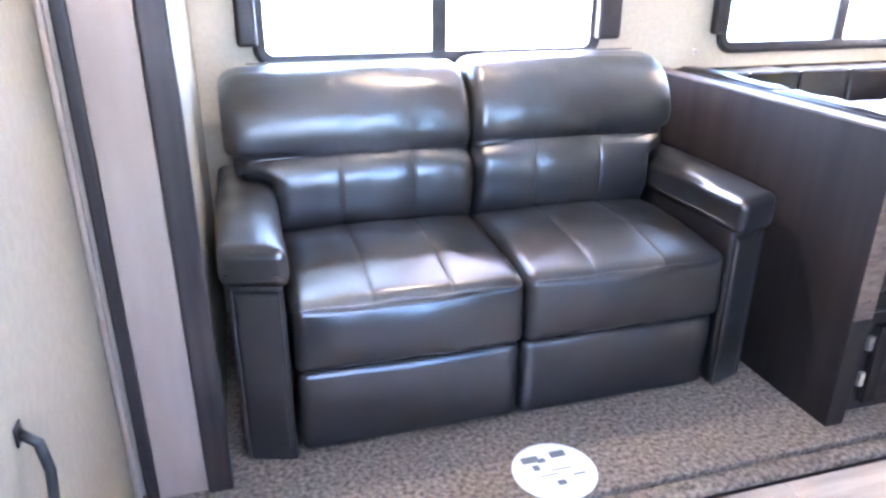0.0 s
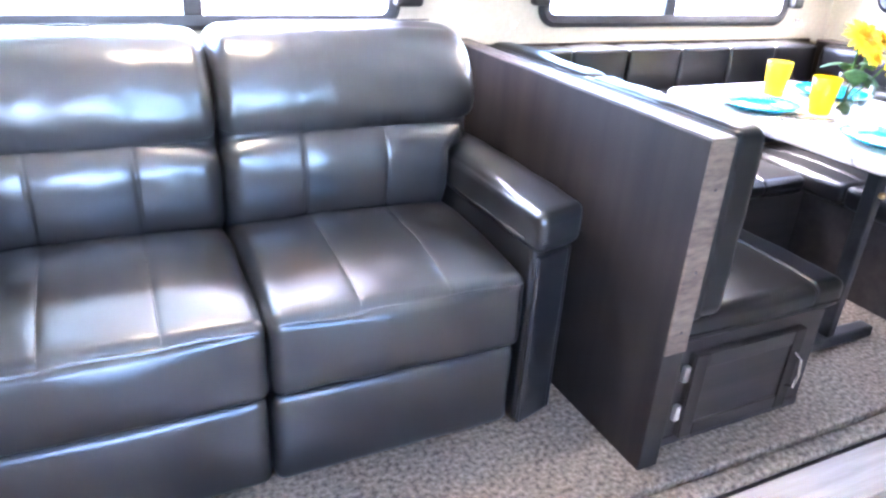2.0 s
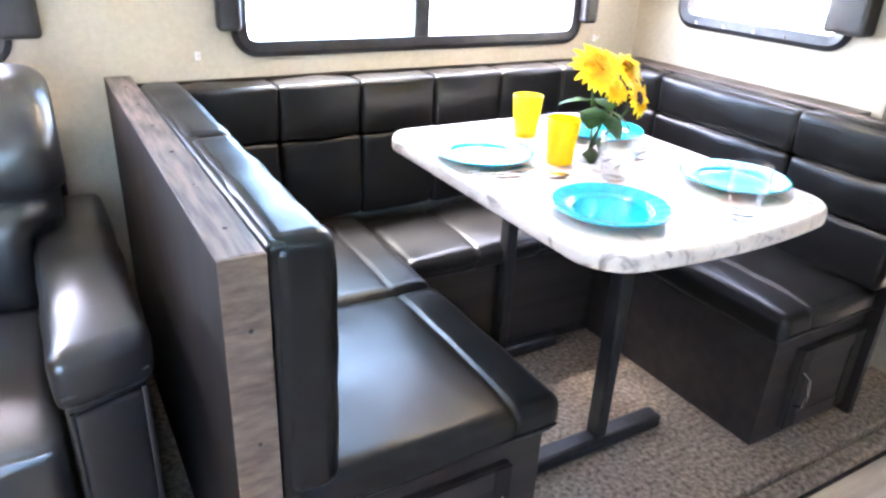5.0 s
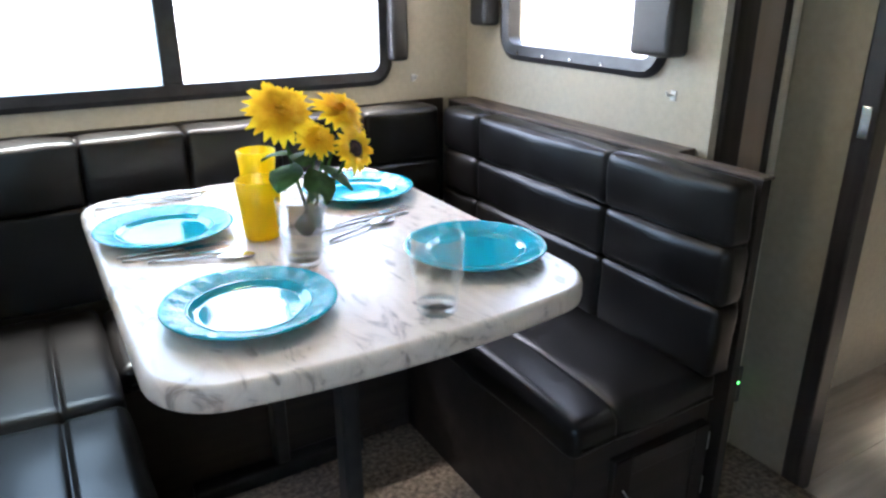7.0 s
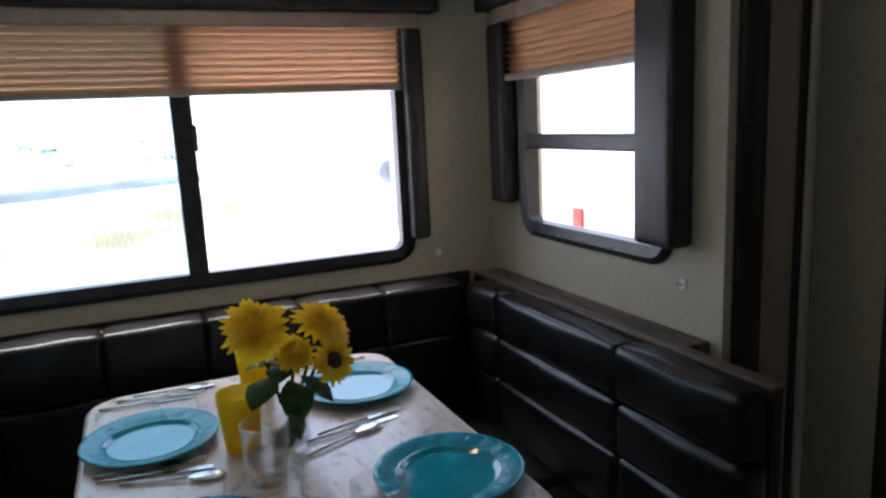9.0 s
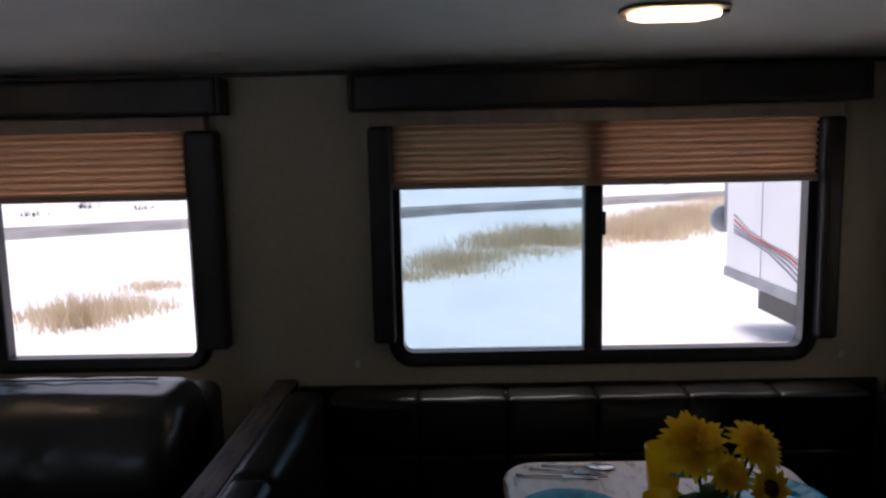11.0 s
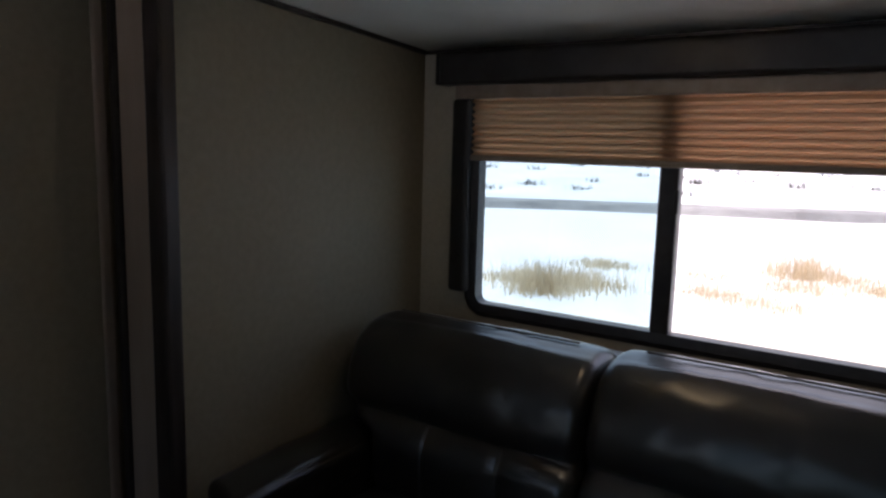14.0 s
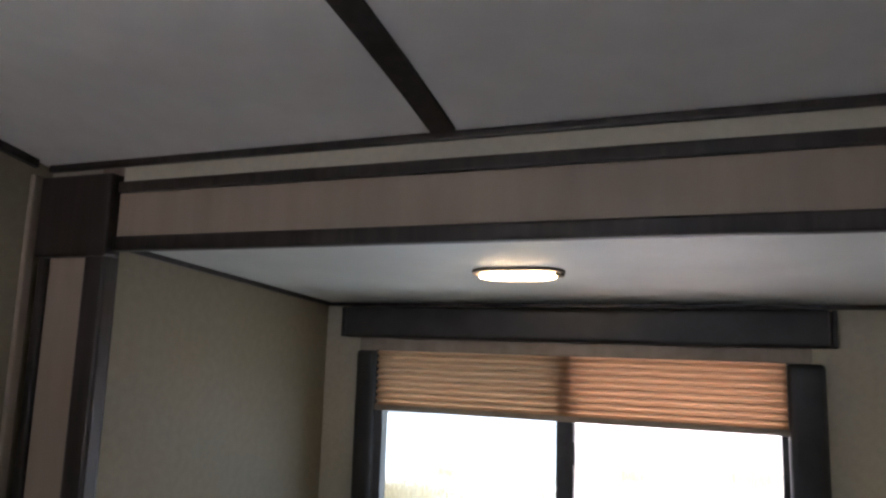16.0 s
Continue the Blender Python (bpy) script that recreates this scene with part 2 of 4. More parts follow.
def lathe(profile, n=40):
    """A turned shape from (radius, height) pairs."""
    bm = bmesh.new()
    rings = [[bm.verts.new((r * math.cos(2 * math.pi * i / n), r * math.sin(2 * math.pi * i / n), z)) for i in range(n)] for r, z in profile]
    for a, b in zip(rings, rings[1:]):
        for i in range(n):
            bm.faces.new((a[i], a[(i + 1) % n], b[(i + 1) % n], b[i]))
    closed = profile[0] == profile[-1]
    if profile[0][0] > 1e-4 and not closed:
        bm.faces.new(rings[0][::-1])
    if profile[-1][0] > 1e-4 and not closed:
        bm.faces.new(rings[-1])
    bmesh.ops.remove_doubles(bm, verts=bm.verts, dist=1e-5)
    bmesh.ops.recalc_face_normals(bm, faces=bm.faces)
    return bm


def rrect(w, h, r, n=8):
    """Outline of a rounded rectangle round the origin."""
    pts = []
    for cx, cy, a0 in ((w / 2 - r, h / 2 - r, 0), (-w / 2 + r, h / 2 - r, 90), (-w / 2 + r, -h / 2 + r, 180), (w / 2 - r, -h / 2 + r, 270)):
        for i in range(n + 1):
            a = radians(a0 + 90 * i / n)
            pts.append((cx + r * math.cos(a), cy + r * math.sin(a)))
    return pts


def slab(outline, z0, z1, bevel=0.0, seg=3):
    bm = bmesh.new()
    a = [bm.verts.new((x, y, z0)) for x, y in outline]
    b = [bm.verts.new((x, y, z1)) for x, y in outline]
    bm.faces.new(a[::-1])
    bm.faces.new(b)
    n = len(a)
    for i in range(n):
        bm.faces.new((a[i], a[(i + 1) % n], b[(i + 1) % n], b[i]))
    if bevel:
        es = [e for e in bm.edges if abs(e.verts[0].co.z - e.verts[1].co.z) < 1e-6]
        bmesh.ops.bevel(bm, geom=es, offset=bevel, segments=seg, affect="EDGES", profile=0.5)
    return bm


def ring(w, h, r, width, depth):
    """A rounded rectangular frame in the xz plane, from y = 0 to y = depth."""
    bm = bmesh.new()
    o, i = rrect(w, h, r), rrect(w - 2 * width, h - 2 * width, max(r - width, 0.02))
    m = rrect(w - 0.7 * width, h - 0.7 * width, max(r - 0.35 * width, 0.02))
    loops = [(o, depth), (o, 0.008), (m, 0.0), (i, 0.006), (i, depth)]
    vs = [[bm.verts.new((x, y, z)) for x, z in pts] for pts, y in loops]
    n = len(o)
    for a, b in zip(vs, vs[1:] + vs[:1]):
        for k in range(n):
            bm.faces.new((a[k], a[(k + 1) % n], b[(k + 1) % n], b[k]))
    bmesh.ops.recalc_face_normals(bm, faces=bm.faces)
    return bm


def tube(points, r, n=8):
    """A round bar along points."""
    bm = bmesh.new()
    pts = [Vector(p) for p in points]
    rings = []
    for k, p in enumerate(pts):
        d = (pts[min(k + 1, len(pts) - 1)] - pts[max(k - 1, 0)]).normalized()
        u = d.cross(Vector((0, 0, 1)) if abs(d.z) < 0.9 else Vector((1, 0, 0))).normalized()
        v = d.cross(u)
        rings.append([bm.verts.new(p + r * (math.cos(2 * math.pi * i / n) * u + math.sin(2 * math.pi * i / n) * v)) for i in range(n)])
    for a, b in zip(rings, rings[1:]):
        for i in range(n):
            bm.faces.new((a[i], a[(i + 1) % n], b[(i + 1) % n], b[i]))
    bm.faces.new(rings[0][::-1])
    bm.faces.new(rings[-1])
    bmesh.ops.recalc_face_normals(bm, faces=bm.faces)
    return bm


def cushion(lo, hi, r=0.04, puff=(0, 0, 0), grooves=(), groove_depth=0.008, wrinkle=0.003, step=0.03, seed=0, axis=0, droop=(0, 0)):
    """An upholstered block with rounded edges, swelling faces and sewn grooves across one axis."""
    lo, hi = Vector(lo), Vector(hi)
    c, h = (lo + hi) / 2, (hi - lo) / 2
    r = min(r, *(0.98 * q for q in h))
    ax = []
    for a in range(3):
        n = max(4, int(2 * h[a] / step))
        s = {round(-h[a] + 2 * h[a] * i / n, 5) for i in range(n + 1)}
        for e in (0.15, 0.35, 0.6, 1.0, 1.5):
            s |= {round(-h[a] + r * e, 5), round(h[a] - r * e, 5)}
        if a == axis:
            for g in grooves:
                s |= {round(g - c[a] + d, 5) for d in (-0.02, -0.012, -0.006, -0.003, 0, 0.003, 0.006, 0.012, 0.02)}
        s = sorted(q for q in s if -h[a] + 2e-4 < q < h[a] - 2e-4)
        ax.append([-h[a]] + [q for p, q in zip([-h[a]] + s, s) if q - p > 1e-4] + [h[a]])
    bm = bmesh.new()
    made = {}

    def vert(p):
        key = (round(p[0], 5), round(p[1], 5), round(p[2], 5))
        if key not in made:
            p = Vector(p)
            q = Vector([min(max(p[a], -h[a] + r), h[a] - r) for a in range(3)])
            n = (p - q).normalized()
            v = q + n * r
            for a in range(3):
                o = [b for b in range(3) if b != a]
                w = 1.0
                for b in o:
                    w *= max(0.0, 1 - (p[b] / h[b]) ** 2)
                v[a] += puff[a] * n[a] * w
            if droop[0]:
                v.z -= droop[1] * (p.z + h.z) / (2 * h.z) * max(0.0, (droop[0] - (p.y + h.y)) / droop[0]) ** 2
            g = sum(math.exp(-((p[axis] + c[axis] - k) / 0.006) ** 2) + 0.5 * math.exp(-((p[axis] + c[axis] - k) / 0.03) ** 2) for k in grooves)
            if droop[0]:
                g *= min(max((n.z - 0.2) / 0.4, 0), 1)
            v -= n * groove_depth * g
            v += n * wrinkle * noise.noise((v + c) * 9 + Vector((seed, 0, 0)))
            made[key] = bm.verts.new(v + c)
        return made[key]

    for a in range(3):
        b, d = [k for k in range(3) if k != a]
        for side in (-1, 1):
            for i in range(len(ax[b]) - 1):
                for j in range(len(ax[d]) - 1):
                    q = []
                    for s, u in ((i, j), (i + 1, j), (i + 1, j + 1), (i, j + 1)):
                        p = [0, 0, 0]
                        p[a], p[b], p[d] = side * h[a], ax[b][s], ax[d][u]
                        q.append(vert(p))
                    if len(set(q)) == 4:
                        bm.faces.new(q)
    bmesh.ops.recalc_face_normals(bm, faces=bm.faces)
    return bm


def wall_with_holes(u0, u1, z0, z1, holes, thick, put):
    """A wall as one mesh: u runs along it, holes are (u0, u1, z0, z1). put(u, d, z) gives the place at depth d."""
    us = sorted({u0, u1, *[k for h in holes for k in h[:2]]})
    zs = sorted({z0, z1, *[k for h in holes for k in h[2:]]})
    inside = lambda i, j: 0 <= i < len(us) - 1 and 0 <= j < len(zs) - 1 and not any(h[0] <= us[i] < h[1] and h[2] <= zs[j] < h[3] for h in holes)
    bm = bmesh.new()
    made = {}

    def v(u, d, z):
        k = (round(u, 4), d, round(z, 4))
        if k not in made:
            made[k] = bm.verts.new(put(u, d, z))
        return made[k]

    for i in range(len(us) - 1):
        for j in range(len(zs) - 1):
            if not inside(i, j):
                continue
            a, b, c, d = (us[i], zs[j]), (us[i + 1], zs[j]), (us[i + 1], zs[j + 1]), (us[i], zs[j + 1])
            bm.faces.new([v(p[0], 0, p[1]) for p in (a, b, c, d)])
            bm.faces.new([v(p[0], thick, p[1]) for p in (d, c, b, a)])
            for p, q, ni, nj in ((a, b, i, j - 1), (b, c, i + 1, j), (c, d, i, j + 1), (d, a, i - 1, j)):
                if not inside(ni, nj):
                    bm.faces.new((v(p[0], 0, p[1]), v(p[0], thick, p[1]), v(q[0], thick, q[1]), v(q[0], 0, q[1])))
    bmesh.ops.recalc_face_normals(bm, faces=bm.faces)
    return bm


# ---- the plan ----
XL, XR = 0.69, 4.34          # end walls of the slide-out
YB = 0.045                   # its rear wall
YF = -0.96                   # the flange round its mouth
ZC = 2.078                   # main ceiling
BX0, BX1 = 0.47, 4.58        # bulkheads at either end of the living space
YK = -3.35                   # far side of the trailer
XE = 6.2                     # end of the next room
ZF = -0.03                   # main floor


def zslide(y):
    return 1.822 + (YB - y) * 0.063


# ---- structure ----
W1 = (0.90, 2.20, 0.97, 1.74)
W2 = (2.775, 4.035, 0.97, 1.74)
W3 = (-0.81, -0.18, 1.05, 1.74)
structure(part("wall_north", wall_with_holes(XL - 0.06, XR + 0.06, -0.1, 2.0, (W1, W2), 0.06, lambda u, d, z: (u, YB + d, z)), WALL), "beige papered rear wall of the slide-out with two windows", "wall")
structure(part("wall_slide_east", wall_with_holes(YF - 0.016, YB, -0.1, 2.0, (W3,), 0.06, lambda u, d, z: (XR + d, u, z)), WALL), "beige papered end wall with a small window", "wall")
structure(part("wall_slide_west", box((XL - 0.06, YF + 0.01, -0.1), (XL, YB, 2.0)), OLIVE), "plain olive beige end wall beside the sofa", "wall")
bm = bmesh.new()
q = [bm.verts.new(p) for p in ((XL, YF, zslide(YF)), (XR, YF, zslide(YF)), (XR, YB, zslide(YB)), (XL, YB, zslide(YB)), (XL, YF, 2.0), (XR, YF, 2.0), (XR, YB, 2.0), (XL, YB, 2.0))]
for f in ((0, 3, 2, 1), (4, 5, 6, 7), (0, 1, 5, 4), (1, 2, 6, 5), (2, 3, 7, 6), (3, 0, 4, 7)):
    bm.faces.new([q[i] for i in f])
structure(part("ceiling_slide", bm, CEIL), "white sloping ceiling panel of the slide-out", "ceiling")


def zvault(y):
    return ZC + 0.12 * (1 - ((y + 2.16) / 1.19) ** 2)


def vault(x0, x1, y0, y1, lift, thick, n=16):
    """A strip that follows the arched ceiling."""
    bm = bmesh.new()
    rows = []
    for k in range(n + 1):
        y = y0 + (y1 - y0) * k / n
        z = zvault(y) + lift
        rows.append([bm.verts.new(p) for p in ((x0, y, z), (x1, y, z), (x1, y, z + thick), (x0, y, z + thick))])
    for p, q in zip(rows, rows[1:]):
        for e in range(4):
            bm.faces.new((p[e], p[(e + 1) % 4], q[(e + 1) % 4], q[e]))
    bm.faces.new(rows[0][::-1])
    bm.faces.new(rows[-1])
    bmesh.ops.recalc_face_normals(bm, faces=bm.faces)
    return bm


structure(part("ceiling", vault(0.35, XE + 0.06, YK - 0.06, -0.90, 0.0, 0.06), CEIL2, smooth=False), "white arched main ceiling panel", "ceiling")
structure(part("carpet", box((BX0, -1.27, -0.04), (BX1 + 0.0, YB, 0.0), 0.006), CARPET), "brown speckled carpet on the slide-out floor", "carpet")
structure(part("carpet_nosing", box((BX0, -1.335, -0.035), (BX1, -1.278, -0.008), 0.010), CARPET), "carpeted nosing along the slide-out floor", "carpet")
structure(part("subfloor", box((0.35, YK, -0.14), (XE, -0.9, -0.042)), TRIM), "dark floor base under the planks", "floor")

# sidewall on both sides of the slide-out's mouth, above it, and beyond the bulkhead
FW = (4.98, 5.62, 0.88, 1.60)
structure(part("wall_side_east", wall_with_holes(XR + 0.062, XE, -0.1, ZC, (FW,), 0.055, lambda u, d, z: (u, -0.955 + d, z)), WALL), "beige sidewall beyond the slide-out", "wall")
structure(part("wall_side_west", box((0.41, -0.955, -0.1), (XL - 0.062, -0.90, ZC)), WALL), "narrow beige sidewall beside the slide-out", "wall")
structure(part("wall_over_slide", box((XL - 0.06, -0.955, 1.90), (XR, -0.90, ZC)), FLANGE), "taupe header above the slide-out", "wall")
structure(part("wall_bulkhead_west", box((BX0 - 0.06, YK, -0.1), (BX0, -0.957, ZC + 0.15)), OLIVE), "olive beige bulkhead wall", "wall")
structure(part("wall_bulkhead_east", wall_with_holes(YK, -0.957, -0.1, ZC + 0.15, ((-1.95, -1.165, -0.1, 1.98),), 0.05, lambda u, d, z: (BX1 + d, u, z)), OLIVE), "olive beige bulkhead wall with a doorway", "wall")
structure(part("wall_end", box((XE, YK, -0.1), (XE + 0.06, -0.90, ZC + 0.15)), WALL), "beige end wall of the next room", "wall")
# unseen opening, added so that daylight fills the room from behind
BWN = (0.75, 2.20, 0.95, 1.75)
structure(part("wall_south", wall_with_holes(0.35, XE, -0.1, ZC, (BWN,), 0.06, lambda u, d, z: (u, YK - d, z)), WALL), "plain beige wall behind the camera with an added light opening", "wall")

# flange and header trims
structure(part("trim_flange_west", box((0.520, YF - 0.022, ZF), (0.640, YF + 0.004, 1.86), 0.004), FLANGE), "taupe flange at the slide-out's mouth", "trim")
structure(part("trim_edge_west", box((0.640, YF - 0.034, ZF), (XL + 0.014, YF + 0.012, 1.86), 0.008), TRIM), "dark brown edge trim", "trim")
structure(part("trim_line_west", box((0.490, YF - 0.030, ZF), (0.520, YF + 0.004, 1.86), 0.006), TRIM), "dark brown corner line", "trim")
structure(part("trim_corner_west", box((BX0 + 0.001, -1.02, ZF), (BX0 + 0.014, YF - 0.031, ZC - 0.03), 0.005), FLANGE), "taupe corner strip on the bulkhead", "trim")
structure(part("trim_edge_east", box((XR + 0.024, YF - 0.030, ZF), (XR + 0.100, YF + 0.004, 1.86), 0.008), TRIM), "dark brown edge trim", "trim")
structure(part("trim_flange_east", box((XR + 0.100, YF - 0.022, ZF), (4.535, YF + 0.004, 1.86), 0.004), FLANGE), "taupe flange at the slide-out's mouth", "trim")
structure(part("trim_line_east", box((4.535, YF - 0.028, ZF), (4.556, YF + 0.004, 1.86), 0.006), TRIM), "dark brown corner line", "trim")
structure(part("trim_corner_east", box((4.556, YF - 0.035, ZF), (BX1 - 0.001, YF + 0.004, ZC), 0.006), WALL), "beige corner strip", "trim")
for name, x0, x1 in (("west", 0.492, 0.712), ("east", XR - 0.02, 4.56)):
    structure(part("trim_block_" + name, box((x0, YF - 0.045, 1.848), (x1, YF + 0.003, 2.042), 0.006), TRIM), "dark brown corner block", "trim")
structure(part("trim_header_low", box((0.712, YF - 0.026, 1.862), (XR - 0.02, YF + 0.003, 1.896), 0.005), TRIM), "dark brown lower header trim", "trim")
structure(part("trim_header_face", box((0.712, YF - 0.016, 1.896), (XR - 0.02, YF + 0.003, 1.998), 0.003), FLANGE), "taupe header face", "trim")
structure(part("trim_header_high", box((0.712, YF - 0.024, 1.998), (XR - 0.02, YF + 0.003, 2.025), 0.004), TRIM), "dark brown upper header trim", "trim")
structure(part("trim_header_top", box((0.713, YF - 0.010, 2.0255), (4.55, YF + 0.003, ZC), 0.002), WALL), "beige strip under the ceiling", "trim")
structure(part("trim_crown_main", box((0.486, YF - 0.026, ZC - 0.018), (4.55, YF - 0.011, ZC), 0.004), TRIM), "dark brown crown moulding", "trim")
structure(part("trim_crown_west", vault(BX0, BX0 + 0.015, YK, YF - 0.05, -0.020, 0.022), TRIM), "dark brown crown moulding", "trim")
structure(part("trim_batten", vault(1.490, 1.540, YK, YF - 0.028, -0.007, 0.009), TRIM), "dark brown batten across the ceiling", "trim")
ob = structure(part("trim_slide_crown_west", box((XL, YF + 0.02, -0.014), (XL + 0.014, YB, 0.0), 0.003), TRIM), "dark brown crown moulding", "trim")
ob.matrix_basis = Matrix.Translation((0, 0, zslide(0))) @ Matrix.Rotation(-math.atan(0.063), 4, "X")
structure(part("trim_slide_crown_north", box((XL + 0.015, YB - 0.012, zslide(YB) - 0.014), (XR, YB, zslide(YB)), 0.003), TRIM), "dark brown crown moulding", "trim")
# doorway casing in the east bulkhead
structure(part("trim_jamb", box((BX1 - 0.008, -1.212, ZF), (BX1 + 0.056, -1.163, 2.0), 0.006), TRIM), "dark brown doorway jamb", "trim")
structure(part("trim_jamb_far", box((BX1 - 0.012, -1.97, ZF), (BX1 + 0.065, -1.91, 2.0), 0.006), TRIM), "dark brown doorway jamb", "trim")
structure(part("trim_jamb_head", box((BX1 - 0.012, -1.91, 1.94), (BX1 + 0.065, -1.2125, 2.0), 0.006), TRIM), "dark brown doorway head", "trim")
structure(part("door_latch", box((BX1 - 0.0115, -1.200, 0.915), (BX1 - 0.0082, -1.178, 0.985), 0.001), STEEL), "steel latch plate in the doorway jamb", "trim")


# ---- windows ----
def window(name, length, zlo, zhi, at, turn, split, mid_at, label):
    """A slider window in a rounded black frame: panes, blind, padded side trims and valance. Local x along the wall, y outwards."""
    w = structure(thing(name, at, label, "window", turn=turn), label, "window")
    h = zhi - zlo
    bm = ring(length, h, 0.075, 0.045, 0.05)
    bm.transform(Matrix.Translation((length / 2, -0.018, (zlo + zhi) / 2)))
    part("window_frame", bm, FRAME, w, smooth=False)
    g0, g1 = zlo + 0.043, zhi - 0.043
    if split == "upright":
        part("mullion", box((mid_at - 0.028, -0.012, g0), (mid_at + 0.028, 0.034, g1), 0.006), FRAME, w)
        part("pane", box((0.043, 0.026, g0), (mid_at - 0.028, 0.030, g1)), SCREENED, w, "pane with an insect screen").visible_shadow = False
        part("pane", box((mid_at + 0.028, 0.018, g0), (length - 0.043, 0.022, g1)), GLASS, w).visible_shadow = False
        part("latch", box((mid_at + 0.022, -0.024, (g0 + g1) / 2 - 0.02), (mid_at + 0.034, -0.010, (g0 + g1) / 2 + 0.05), 0.003), FRAME, w)
    else:
        part("mullion", box((0.043, -0.012, mid_at - 0.022), (length - 0.043, 0.034, mid_at + 0.022), 0.006), FRAME, w)
        part("pane", box((0.043, 0.026, g0), (length - 0.043, 0.030, mid_at - 0.022)), GLASS, w).visible_shadow = False
        part("pane", box((0.043, 0.018, mid_at + 0.022), (length - 0.043, 0.022, g1)), GLASS, w).visible_shadow = False
        for k in range(4):
            part("screw", box((0.10 + 0.12 * k, -0.021, zlo + 0.018), (0.108 + 0.12 * k, -0.0175, zlo + 0.026), 0.001), STEEL, w)
    return w


def blind(length, at, turn, low):
    b = thing("pleated_blind", at, "tan pleated blind drawn part way down its window", "blind", "pleated blinds", turn)
    bm = bmesh.new()
    n = 9
    top = 1.668
    rows = []
    for k in range(2 * n + 1):
        z = top - (top - low - 0.018) * k / (2 * n)
        rows.append([bm.verts.new((x, -0.034 + (0.010 if k % 2 else -0.010), z)) for x in (0.004, length - 0.004)])
    for a, c in zip(rows, rows[1:]):
        bm.faces.new((a[0], a[1], c[1], c[0]))
    bmesh.ops.solidify(bm, geom=bm.faces[:], thickness=0.0012)
    part("pleats", bm, BLIND, b, "tan pleated fabric with daylight through it")
    part("bottom_rail", box((0, -0.047, low), (length, -0.022, low + 0.019), 0.004), RAIL, b)
    part("head_rail", box((-0.06, -0.052, 1.655), (length + 0.06, -0.004, 1.698), 0.004), RAIL, b)
    part("cord", tube([(length - 0.006, -0.05, 1.66), (length - 0.006, -0.05, low + 0.02)], 0.0012, 6), RAIL, b)
    return b


def side_trim(x0, x1, zlo, depth, at, turn):
    s = tagged(part("window_side_trim", cushion((x0, -depth, zlo), (x1, -0.002, 1.655), 0.014, (0, 0.003, 0), wrinkle=0.001, step=0.06), PADDED, smooth=True), "dark padded board beside a window", "window trim", "padded window trims")
    s.matrix_basis = pose(*at, 0, 0, turn)
    return s


def valance(x0, x1, depth, at, turn, z0=1.698, z1=1.803):
    v = thing("valance", at, "dark padded valance board above a window", "valance", "padded valances", turn)
    part("padding", cushion((x0 + 0.014, -depth, z0), (x1 - 0.014, -0.016, z1), 0.012, (0, 0.003, 0), wrinkle=0.001, step=0.06), PADDED, v, smooth=True)
    part("backing_board", box((x0 + 0.014, -0.0158, z0 + 0.004), (x1 - 0.014, -0.001, z1 - 0.004), 0.001), TRIM, v)
    for p, q in ((x0, x0 + 0.0138), (x1 - 0.0138, x1)):
        part("end_panel", box((p, -depth + 0.004, z0 + 0.001), (q, -0.001, z1 - 0.001), 0.004), PADDED, v)
    return v


window("window_1", 1.33, 0.93, 1.76, (0.885, YB, 0), 0, "upright", 0.672, "black-framed sliding window above the sofa")
blind(1.278, (0.912, YB, 0), 0, 1.455)
side_trim(0.835, 0.905, 1.010, 0.045, (0, YB, 0), 0)
side_trim(2.185, 2.283, 1.005, 0.055, (0, YB, 0), 0)
valance(0.79, 2.312, 0.085, (0, YB, 0), 0)

window("window_2", 1.29, 0.93, 1.76, (2.76, YB, 0), 0, "upright", 0.619, "black-framed sliding window above the dinette")
blind(1.232, (2.786, YB, 0), 0, 1.472)
side_trim(2.717, 2.785, 1.010, 0.045, (0, YB, 0), 0)
side_trim(4.030, 4.090, 1.005, 0.055, (0, YB, 0), 0)
valance(2.672, 4.140, 0.085, (0, YB, 0), 0)

window("window_3", 0.67, 1.015, 1.76, (XR, -0.16, 0), -90, "level", 1.300, "small black-framed window with two panes above the dinette")
blind(0.63, (XR, -0.135, 0), -90, 1.482)
side_trim(0.055, 0.150, 1.11, 0.060, (XR, 0, 0), -90)
side_trim(0.765, 0.893, 1.075, 0.070, (XR, 0, 0), -90)
valance(0.01, 0.93, 0.075, (XR, 0, 0), -90)

window("window_far", 0.68, 0.86, 1.62, (4.96, -0.955, 0), 0, "upright", 0.34, "black-framed window in the next room")
# added window that closes the fill-light opening in wall_south
window("window_fill", 1.49, 0.93, 1.77, (2.22, YK, 0), 180, "upright", 0.745, "unseen black-framed window added to let fill light in")


# ---- ceiling lamps ----
def ceiling_lamp(x, y):
    s = thing("ceiling_lamp", (x, y, zslide(y)), "lit flat oval ceiling lamp with a warm lens", "ceiling lamp", "slide-out ceiling lamps")
    s.matrix_basis = Matrix.Translation((x, y, zslide(y))) @ Matrix.Rotation(-math.atan(0.063), 4, "X")
    part("base", slab(rrect(0.230, 0.105, 0.048), -0.008, 0.0, 0.003), RAIL, s, "taupe metal base")
    part("lens", slab(rrect(0.190, 0.078, 0.036), -0.018, -0.0082, 0.007), LAMP, s, "glowing warm lens")
    part("switch", slab(rrect(0.018, 0.03, 0.004), -0.014, -0.0082, 0.002), BLACKMETAL, s, "small dark switch").location = (0.103, 0, 0)
    return s


ceiling_lamp(1.55, -0.54)
ceiling_lamp(3.435, -0.52)


